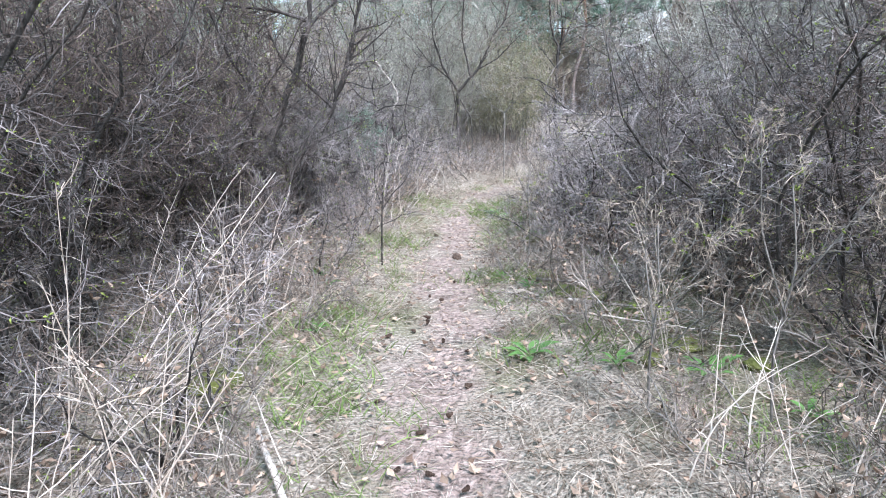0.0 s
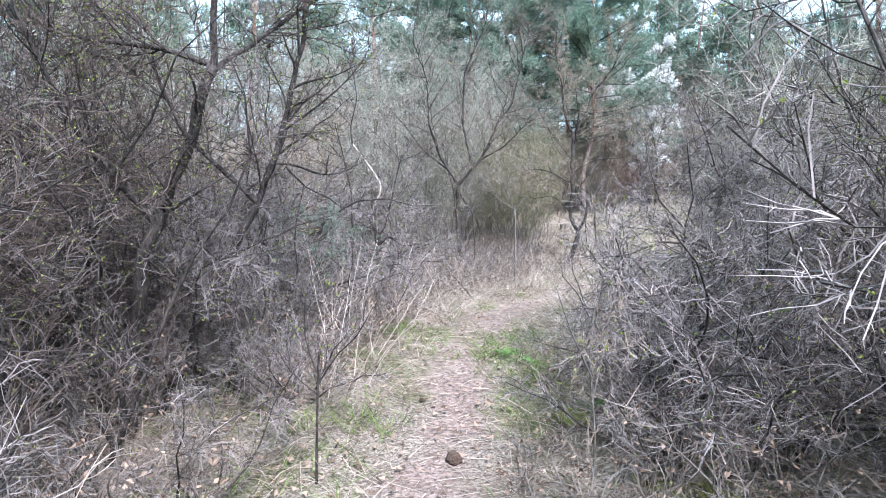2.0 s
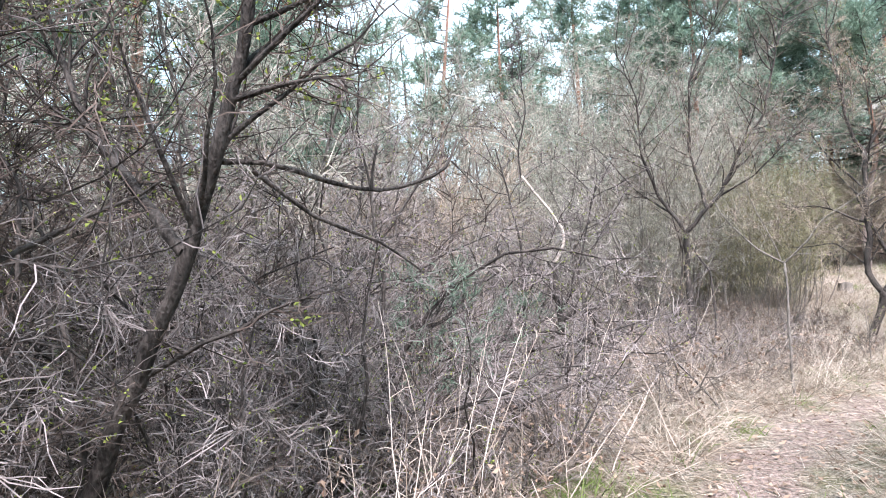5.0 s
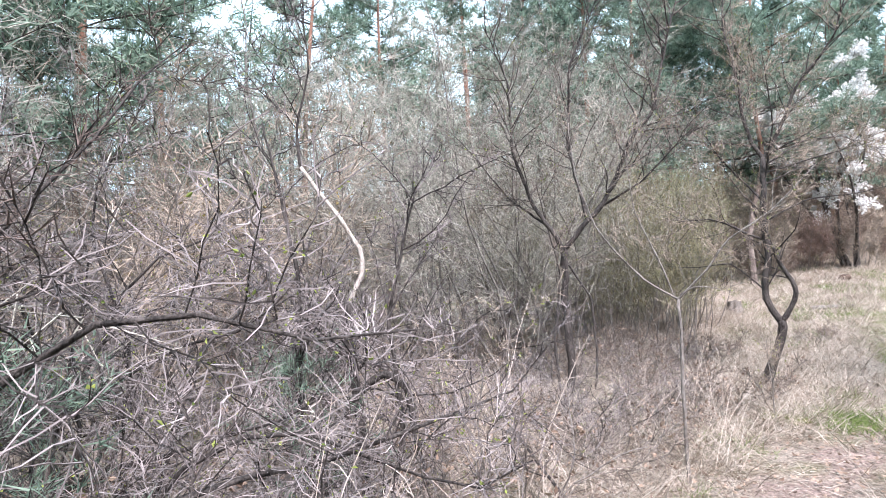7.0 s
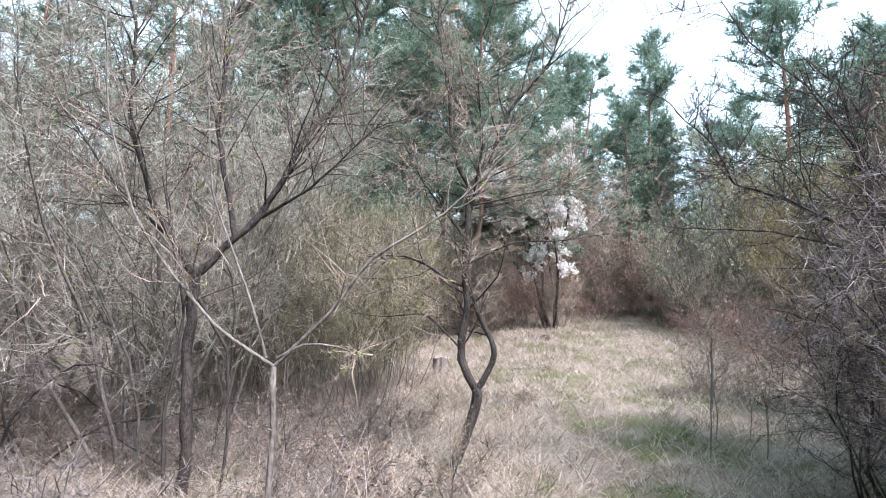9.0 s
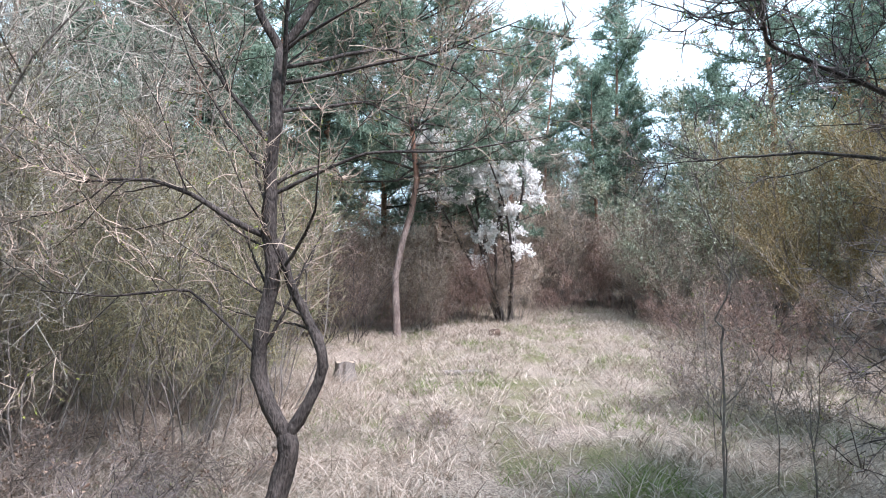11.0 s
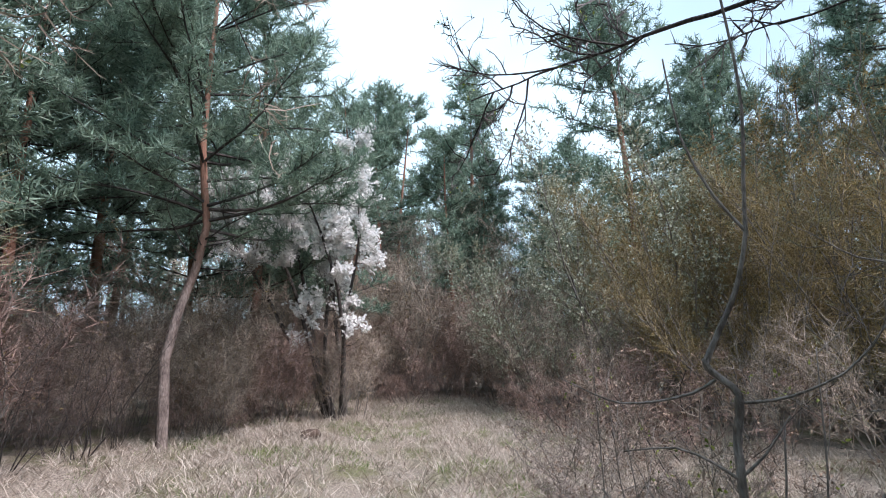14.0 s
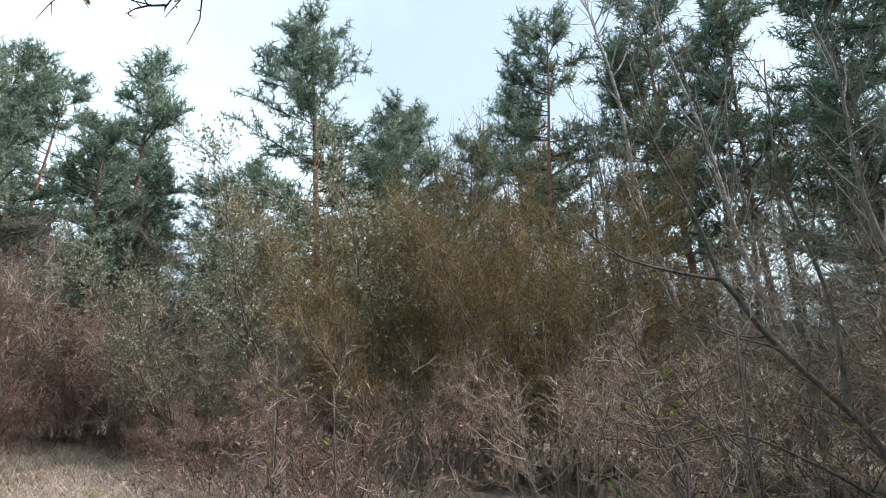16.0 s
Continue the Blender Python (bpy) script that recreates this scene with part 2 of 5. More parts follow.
def build_ground():
    def axis(lo, hi, step, far):
        core = list(np.arange(lo, hi + 1e-6, step))
        out, d, a = [], step, core[-1]
        while a < far:
            d *= 1.22
            a += d
            out.append(a)
        inn, d, a = [], step, core[0]
        while a > -far:
            d *= 1.22
            a -= d
            inn.append(a)
        return np.array(inn[::-1] + core + out)
    xs, ys = axis(-3.5, 10.5, 0.13, 900), axis(-1.0, 27, 0.13, 900)
    gx, gy = np.meshgrid(xs, ys)
    gz = height(gx, gy)
    rng = np.random.default_rng(3)
    near = (np.abs(gx) < 40) & (np.abs(gy) < 60)
    gz = gz + np.where(near, rng.normal(0, 0.012, gz.shape), 0)
    nx, ny = len(xs), len(ys)
    idx = np.arange(nx * ny).reshape(ny, nx)
    quads = np.stack([idx[:-1, :-1], idx[:-1, 1:], idx[1:, 1:], idx[1:, :-1]], -1).reshape(-1, 4)
    me = bpy.data.meshes.new("ground")
    me.from_pydata(np.stack([gx, gy, gz], -1).reshape(-1, 3).tolist(), [], quads.tolist())
    d = trail_distance(gx, gy).reshape(-1)
    wob = 0.09 * np.sin(gx * 5.1 + gy * 2.3).reshape(-1) + 0.07 * np.sin(gy * 7.7).reshape(-1) + rng.normal(0, 0.06, d.shape)
    tread = np.clip(1.25 - (d + wob) / 0.34, 0, 1) * np.clip(1 - (gy.reshape(-1) - 13) / 8, 0.25, 1)
    att = me.attributes.new("tread", "FLOAT", "POINT")
    att.data.foreach_set("value", tread.astype(np.float32))
    m = bpy.data.materials.new("ground")
    m.use_nodes = True
    n, l = m.node_tree.nodes, m.node_tree.links
    b = n["Principled BSDF"]
    b.inputs["Roughness"].default_value = 0.95
    b.inputs["Specular IOR Level"].default_value = 0.15
    tc = n.new("ShaderNodeTexCoord")

    def tex(scale, detail=5):
        t = n.new("ShaderNodeTexNoise")
        t.inputs["Scale"].default_value, t.inputs["Detail"].default_value = scale, detail
        l.new(tc.outputs["Object"], t.inputs["Vector"])
        return t.outputs["Fac"]

    def ramp(fac, p0, c0, p1, c1):
        r = n.new("ShaderNodeValToRGB")
        r.color_ramp.elements[0].position, r.color_ramp.elements[0].color = p0, (*c0, 1)
        r.color_ramp.elements[1].position, r.color_ramp.elements[1].color = p1, (*c1, 1)
        l.new(fac, r.inputs["Fac"])
        return r.outputs["Color"]

    def mixc(fac, a, c):
        x = n.new("ShaderNodeMix")
        x.data_type = "RGBA"
        l.new(fac, x.inputs["Factor"])
        l.new(a, x.inputs["A"])
        l.new(c, x.inputs["B"])
        return x.outputs["Result"]
    straw = ramp(tex(55, 10), 0.34, (0.13, 0.105, 0.08), 0.7, (0.54, 0.475, 0.39))
    green = ramp(tex(48, 8), 0.34, (0.05, 0.06, 0.02), 0.7, (0.24, 0.25, 0.11))
    soil = ramp(tex(26, 9), 0.32, (0.15, 0.112, 0.092), 0.68, (0.46, 0.36, 0.31))
    gfac = ramp(tex(0.9, 5), 0.47, (0, 0, 0), 0.6, (0.75, 0.75, 0.75))
    c = mixc(gfac, straw, green)
    at = n.new("ShaderNodeAttribute")
    at.attribute_name = "tread"
    br = n.new("ShaderNodeMath")
    br.operation = "MULTIPLY_ADD"
    l.new(tex(9, 5), br.inputs[0])
    br.inputs[1].default_value = 0.9
    off = n.new("ShaderNodeMath")
    off.operation = "MULTIPLY_ADD"
    l.new(at.outputs["Fac"], off.inputs[0])
    off.inputs[1].default_value = 1.4
    off.inputs[2].default_value = -0.75
    l.new(off.outputs[0], br.inputs[2])
    br.use_clamp = True
    c = mixc(br.outputs[0], c, soil)
    l.new(c, b.inputs["Base Color"])
    bp = n.new("ShaderNodeBump")
    bp.inputs["Strength"].default_value, bp.inputs["Distance"].default_value = 1.0, 0.06
    l.new(tex(45, 8), bp.inputs["Height"])
    l.new(bp.outputs["Normal"], b.inputs["Normal"])
    me.materials.append(m)
    for p in me.polygons:
        p.use_smooth = True
    return tagged(new("ground", me), "uneven ground of straw, moss and bare trodden soil", "ground", kind="structure")


build_ground()


# ---- helpers for growing things ----
class Geo:
    """Collects the vertices and faces of one mesh."""

    def __init__(self):
        self.v, self.f = [], []

    def tube(self, pts, radii, sides=3, cap=False):
        base, n = len(self.v), len(pts)
        for i in range(n):
            d = (pts[min(i + 1, n - 1)] - pts[max(i - 1, 0)])
            a = d.cross(Vector((0.31, 0.87, 0.38)))
            if a.length < 1e-6:
                a = d.cross(Vector((1, 0, 0)))
            a.normalize()
            b = d.cross(a).normalized()
            for k in range(sides):
                w = 2 * math.pi * k / sides
                knot = 1.0 if sides < 5 else 1 + 0.3 * noise.noise(Vector((pts[i].x * 9 + k * 3.1, pts[i].y * 9, pts[i].z * 14)))
                self.v.append(tuple(pts[i] + (a * math.cos(w) + b * math.sin(w)) * radii[i] * knot))
        for i in range(n - 1):
            for k in range(sides):
                k2 = (k + 1) % sides
                o = base + i * sides
                self.f.append((o + k, o + k2, o + sides + k2, o + sides + k))
        if cap:
            self.f.append(tuple(base + (n - 1) * sides + k for k in range(sides)))

    def spike(self, p, q, r):
        """A spur: three sides that run to a point."""
        base = len(self.v)
        d = q - p
        a = d.cross(Vector((0.31, 0.87, 0.38))).normalized()
        b = d.cross(a).normalized()
        for k in range(3):
            w = 2.094 * k
            self.v.append(tuple(p + (a * math.cos(w) + b * math.sin(w)) * r))
        self.v.append(tuple(q))
        for k in range(3):
            self.f.append((base + k, base + (k + 1) % 3, base + 3))

    def leaf(self, p, d, side, length, width):
        """A folded diamond leaf."""
        base = len(self.v)
        m = p + d * length * 0.5
        up = d.cross(side) * width * 0.35
        for q in (p, m + side * width / 2 + up, p + d * length, m - side * width / 2 + up):
            self.v.append(tuple(q))
        self.f += [(base, base + 1, base + 2), (base, base + 2, base + 3)]

    def mesh(self, name, mat, smooth=False):
        me = mesh_from(name, self.v, self.f, mat)
        if smooth:
            me.polygons.foreach_set("use_smooth", [True] * len(me.polygons))
        return me


def part(name, data, parent, label=""):
    ob = new(name, data)
    ob.parent = parent
    return tagged(ob, label)


def rand_dir(rng):
    while True:
        v = Vector((rng.uniform(-1, 1), rng.uniform(-1, 1), rng.uniform(-1, 1)))
        if 0.05 < v.length < 1:
            return v.normalized()


def limb(rng, p, d, length, n, wobble, lift):
    """A crooked line of n steps."""
    pts, d = [p.copy()], d.normalized()
    for _ in range(n):
        d = (d + rand_dir(rng) * wobble + Vector((0, 0, lift))).normalized()
        pts.append(pts[-1] + d * (length / n))
    return pts


def along(pts, u):
    x = u * (len(pts) - 1)
    i = min(int(x), len(pts) - 2)
    return pts[i].lerp(pts[i + 1], x - i), (pts[i + 1] - pts[i]).normalized()


def taper(r0, r1, n):
    return [r0 + (r1 - r0) * i / (n - 1) for i in range(n)]


def sprout(rng, twigs, buds, pts, count, lo, hi, r, spurs=2, angle=(0.6, 1.3), lift=0.05, bud=0.2, bud_size=0.012, u0=0.15, wobble=0.42, r_end=0.0012, segs=3, spur_len=(0.02, 0.07), bud_n=3):
    """Side twigs with spurs and buds along a branch; gives the twigs' lines."""
    lines = []
    for _ in range(count):
        u = rng.uniform(u0, 1.0)
        p, d = along(pts, u)
        w = rand_dir(rng)
        side = (w - d * w.dot(d)).normalized()
        a = rng.uniform(*angle)
        line = limb(rng, p, d * math.cos(a) + side * math.sin(a), rng.uniform(lo, hi) * (1.15 - 0.5 * u), segs, wobble, lift)
        if segs == 1:
            twigs.spike(line[0], line[1], r)
        else:
            twigs.tube(line, taper(r, r_end, len(line)))
        lines.append(line)
        for _ in range(spurs):
            q, e = along(line, rng.uniform(0.1, 1))
            w = rand_dir(rng)
            twigs.spike(q, q + (e * 0.5 + w).normalized() * rng.uniform(*spur_len), r * 0.6)
        if buds is not None and rng.random() < bud:
            for _ in range(bud_n):
                q, e = along(line, rng.uniform(0.3, 1))
                w = rand_dir(rng)
                buds.leaf(q, (e + w).normalized(), w.cross(e + w).normalized() if w.cross(e + w).length > 0.01 else w, bud_size * rng.uniform(0.7, 1.8), bud_size * 0.8)
    return lines


def ground_at(x, y):
    return float(height(x, y))


def shrub(name, label, category, seed, stems=6, tall=2.6, spread=0.5, boughs=13, twigs_per=13, r=0.022, bark=None, twig=None, bud_mat=None, bud=0.2,
          bud_size=0.012, twig_len=(0.1, 0.34), spurs=2, crook=0.3, lift=0.04, bough_len=0.36, base=0.12, twig_r=0.0028, bough_angle=(0.7, 1.35), group="", segs=3, spur_len=(0.02, 0.07), bud_n=3, joined=False, bough_r=0.36):
    """A many-stemmed bush: stem by stem, the mass of its boughs, one mass of twigs, and buds."""
    rng = random.Random(seed)
    root = tagged(new(name), label, category, group)
    tw, bd = Geo(), Geo()
    mass, arms = Geo(), Geo()
    for k in range(stems):
        g = mass if joined else Geo()
        a = 2 * math.pi * (k + rng.uniform(-0.3, 0.3)) / stems
        out = Vector((math.cos(a), math.sin(a), 0))
        h = tall * rng.uniform(0.7, 1.08)
        pts = limb(rng, out * base * rng.uniform(0.3, 1) + Vector((0, 0, -0.05)), out * spread * rng.uniform(0.4, 1.3) + Vector((0, 0, 1)), h, 9, crook, 0.05)
        g.tube(pts, taper(r * rng.uniform(0.7, 1.15), 0.003, len(pts)), 5)
        for j in range(boughs):
            u = 0.12 + 0.86 * (j + rng.random()) / boughs
            p, d = along(pts, u)
            w = rand_dir(rng)
            side = (w - d * w.dot(d)).normalized()
            an = rng.uniform(*bough_angle)
            ln = limb(rng, p, d * math.cos(an) + side * math.sin(an), tall * bough_len * rng.uniform(0.5, 1.1) * (1.1 - 0.6 * u), 5, crook * 1.25, lift)
            arms.tube(ln, taper(r * bough_r * (1.15 - 0.6 * u), min(0.002, twig_r * 0.8), len(ln)), 3)
            sprout(rng, tw, bd, ln, twigs_per, twig_len[0], twig_len[1], twig_r, spurs, bud=bud, bud_size=bud_size, lift=lift, segs=segs, spur_len=spur_len, bud_n=bud_n)
        sprout(rng, tw, bd, pts, twigs_per, twig_len[0], twig_len[1], twig_r, spurs, bud=bud, bud_size=bud_size, u0=0.3, lift=lift, segs=segs, spur_len=spur_len, bud_n=bud_n)
        if not joined:
            part("stem", g.mesh("stem", bark or BARK_DARK, True), root)
    tagged(part("bough_mass", arms.mesh("bough_mass", bark or BARK_DARK), root), kind="stuff")
    if joined:
        tagged(part("stem_mass", mass.mesh("stem_mass", bark or BARK_DARK, True), root), kind="stuff")
    finish(root, tw, bd, twig or TWIG_GREY, bud_mat or BUD_GREEN)
    return root


def finish(root, tw, bd, twig, bud_mat, bud_name="bud_mass"):
    tagged(part("twig_mass", tw.mesh("twig_mass", twig), root), kind="stuff")
    if bd.v:
        tagged(part(bud_name, bd.mesh(bud_name, bud_mat), root), kind="stuff")


def points_of(root):
    """Every fifth vertex of a thing's parts, about its base."""
    out = []
    for ob in root.children:
        co = np.empty(len(ob.data.vertices) * 3, np.float32)
        ob.data.vertices.foreach_get("co", co)
        out.append(co.reshape(-1, 3)[::5])
    return np.concatenate(out)


def settle(protos, spots, seed, size=(0.85, 1.15), free=0.62):
    """Puts copies of the prototypes on the ground at the spots (x, y[, scale]), turned and if need be moved so that no branch hangs into the way.
    The first uses of each are the prototypes."""
    rng = random.Random(seed)
    clouds = [points_of(p) for p in protos]
    for i, s in enumerate(spots):
        k = i % len(protos)
        x, y = s[0], s[1]
        scale = (s[2] if len(s) > 2 else 1) * rng.uniform(*size)
        turn = rng.uniform(0, 360)
        if float(walk_distance(np.array(x), np.array(y))) < 3.6:
            pts = clouds[k] * scale
            best = None
            for push in range(5):
                d0 = float(walk_distance(np.array(x), np.array(y)))
                for tr in range(10):
                    a = radians(turn + 36 * tr)
                    wx, wy = x + pts[:, 0] * math.cos(a) - pts[:, 1] * math.sin(a), y + pts[:, 0] * math.sin(a) + pts[:, 1] * math.cos(a)
                    bad = int(np.sum((walk_distance(wx, wy) < free) & (pts[:, 2] > 0.55) & (pts[:, 2] < 2.4)))
                    if best is None or bad < best[0]:
                        best = (bad, x, y, turn + 36 * tr)
                if best[0] == 0:
                    break
                gx = float(walk_distance(np.array(x + 0.05), np.array(y))) - d0
                gy = float(walk_distance(np.array(x), np.array(y + 0.05))) - d0
                g = math.hypot(gx, gy) or 1
                x, y = x + 0.18 * gx / g, y + 0.18 * gy / g
            _, x, y, turn = best
        m = pose(x, y, ground_at(x, y), 0, 0, turn) @ Matrix.Scale(scale, 4)
        if not protos[k].get("set"):
            protos[k]["set"] = True
            protos[k].matrix_basis = m
        else:
            base = protos[k]
            keep = base.scale.copy()
            base.scale = (1, 1, 1)
            copy_thing(base, m)
            base.scale = keep


def scatter(rng, box, gap, clear, count, keep=None):
    """Spots in a box (x0, y0, x1, y1) that keep a gap between them and stand clear of the trail."""
    out = []
    for _ in range(count * 40):
        if len(out) >= count:
            break
        x, y = rng.uniform(box[0], box[2]), rng.uniform(box[1], box[3])
        if float(trail_distance(np.array(x), np.array(y))) < clear or (keep and not keep(x, y)):
            continue
        if all((x - a) ** 2 + (y - b) ** 2 > gap * gap for a, b in out):
            out.append((x, y))
    return out


# ---- the thorn thicket on both sides of the trail ----
THICK = "thorn bushes of the thicket"
# the first bush has the left thicket's shade put into its twig colour
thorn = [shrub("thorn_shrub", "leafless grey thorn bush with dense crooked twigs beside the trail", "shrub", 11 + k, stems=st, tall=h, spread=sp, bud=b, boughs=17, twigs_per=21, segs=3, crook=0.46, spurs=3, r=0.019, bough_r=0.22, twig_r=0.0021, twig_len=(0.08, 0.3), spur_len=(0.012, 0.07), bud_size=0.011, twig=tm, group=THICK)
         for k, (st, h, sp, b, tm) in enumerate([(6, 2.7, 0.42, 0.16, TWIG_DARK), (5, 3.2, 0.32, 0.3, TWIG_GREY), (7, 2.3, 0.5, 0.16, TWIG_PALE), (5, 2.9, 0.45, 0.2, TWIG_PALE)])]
low_thorn = [shrub("low_thorn_shrub", "low tangled leafless thorn bush over dry grass", "shrub", 31 + k, stems=7, tall=h, spread=0.7, boughs=9, twigs_per=11, r=0.01, bough_r=0.3, twig_r=0.0021, crook=0.4, twig=TWIG_PALE, bud=0.12,
                   twig_len=(0.08, 0.26), group="low thorn bushes") for k, h in enumerate([1.1, 1.35])]
# same bush twice over: shade painted into dark twigs, then paler twigs
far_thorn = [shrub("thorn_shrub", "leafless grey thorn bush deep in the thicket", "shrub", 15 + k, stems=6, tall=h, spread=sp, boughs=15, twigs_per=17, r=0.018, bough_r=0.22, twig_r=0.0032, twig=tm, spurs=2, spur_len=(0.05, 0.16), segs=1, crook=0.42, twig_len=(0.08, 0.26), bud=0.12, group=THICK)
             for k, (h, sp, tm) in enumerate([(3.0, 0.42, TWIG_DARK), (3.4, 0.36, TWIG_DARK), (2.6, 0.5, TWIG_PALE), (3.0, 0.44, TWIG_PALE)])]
rng_place = random.Random(5)
settle(thorn[:2], [(-1.9, 1.6), (-1.75, 3.1), (-1.85, 4.5), (-2.0, 2.4), (-2.2, 5.0), (-1.6, 5.6), (-2.1, 6.2), (-2.4, 1.0), (-2.5, 3.6), (2.7, 3.4), (2.3, 2.9), (2.9, 2.4), (2.1, 4.2), (5.3, 13.2), (4.9, 12.0)], 9)
settle(thorn[2:], [(-1.5, 7.6), (-1.7, 8.8), (-2.3, 7.1), (-2.0, 8.0), (-1.9, 9.6), (-2.6, 10.2), (3.0, 5.4), (2.2, 4.9), (1.9, 5.5), (2.4, 6.1), (2.3, 7.0), (3.1, 8.2), (-2.0, 12.6, 0.8), (-1.2, 15.8, 0.9), (-1.5, 6.7, 0.8)], 13)
spots = scatter(rng_place, (-6.0, -0.5, -2.4, 10.0), 0.95, 1.3, 27)
spots += scatter(rng_place, (2.5, 0.5, 6.5, 9.5), 0.95, 2.0, 18)
spots += [(-2.9, 3.0), (-2.8, 6.4), (-2.7, 8.8), (-2.6, 3.8), (-2.6, 8.2), (2.8, 4.6), (2.9, 6.0)]
spots += [(5.3, 13.8, 0.95), (5.7, 13.0), (5.1, 12.5), (5.9, 14.2, 0.9), (4.6, 11.4)]
spots += [(5.9, 12.3), (6.6, 13.6), (4.2, 10.6), (5.3, 10.4), (6.8, 11.6), (-3.4, 12.2), (-3.1, 14.6), (-4.8, 13.6), (-2.4, 17.2), (-5.2, 16.6), (-0.9, 17.8, 0.8)]
# left of the trail's start: the copies with shade in their twig colour
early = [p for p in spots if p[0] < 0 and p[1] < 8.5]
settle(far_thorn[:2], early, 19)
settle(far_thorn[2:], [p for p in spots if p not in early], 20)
spots = [(-0.95, 3.9), (-0.9, 5.0, 0.7), (-0.95, 6.6, 0.75), (-0.8, 8.1, 0.9), (-0.75, 9.2), (1.15, 5.5, 0.7), (1.3, 6.7, 0.8), (1.75, 7.7, 0.8), (1.3, 4.2, 0.6), (-1.1, 2.2, 0.8), (-1.05, 10.1), (-0.6, 10.9, 0.7),
         (0.2, 13.2, 0.7), (-0.9, 12.9, 0.9), (1.4, 14.4, 0.6), (0.5, 12.3, 0.6), (-0.3, 13.9, 0.7), (1.0, 13.6, 0.5), (1.9, 16.4, 0.6), (0.2, 15.8, 0.7), (-1.6, 11.6, 0.8), (-1.4, 14.2, 0.8), (-0.4, 16.2, 0.7), (1.2, 15.4, 0.5), (8.9, 15.2), (9.4, 16.4)]
settle(low_thorn, spots, 10)
settle(low_thorn, [(1.1, 5.95, 1.2), (1.3, 6.6, 1.25), (1.35, 5.4, 1.1), (1.2, 7.15, 1.0), (1.6, 6.1, 1.35), (1.55, 7.2, 1.2)], 12, free=0.4)
tangle = [shrub("bramble_tangle", "knee-high tangle of dry brown bramble and weed stems", "shrub", 35 + k, stems=11, tall=h, spread=1.1, boughs=6, twigs_per=9, r=0.006, twig_r=0.0028, spurs=1, spur_len=(0.04, 0.12), segs=1, twig=TWIG_BROWN,
                bark=BARK_GREY, bud=0.12, bud_mat=DEAD_LEAF, bud_size=0.025, twig_len=(0.08, 0.3), crook=0.4, base=0.3, lift=-0.02, group="bramble tangles", joined=True) for k, h in enumerate([0.85, 0.65])]
rng_tangle = random.Random(6)
settle(tangle, scatter(rng_tangle, (-2.6, 9.6, 2.4, 18.0), 0.75, 0.9, 26) + scatter(rng_tangle, (-2.3, 1.0, -0.6, 9.5), 0.6, 0.75, 16) + scatter(rng_tangle, (0.7, 1.6, 2.4, 8.0), 0.7, 0.75, 11)
       + [(7.3, 18.6, 0.7), (8.4, 19.6, 0.7), (4.3, 18.4, 0.6)] + scatter(rng_tangle, (7.8, 16.2, 10.8, 20.5), 1.1, 1.0, 7), 11)


# ---- single trees and bushes along the trail ----
TWIG_HAZE = material("twig_haze", (0.17, 0.162, 0.128), (0.5, 0.48, 0.405), 4, random_by="island", vary=0.3, bump=0)


def clear_of_way(line, place, turn=0.0, free=0.5):
    """Whether a branch keeps out of the walked way at head height."""
    a = radians(turn)
    for p in line:
        x, y = place[0] + p.x * math.cos(a) - p.y * math.sin(a), place[1] + p.x * math.sin(a) + p.y * math.cos(a)
        if 0.6 < p.z < 2.4 and float(walk_distance(np.array(x), np.array(y))) < free:
            return False
    return True


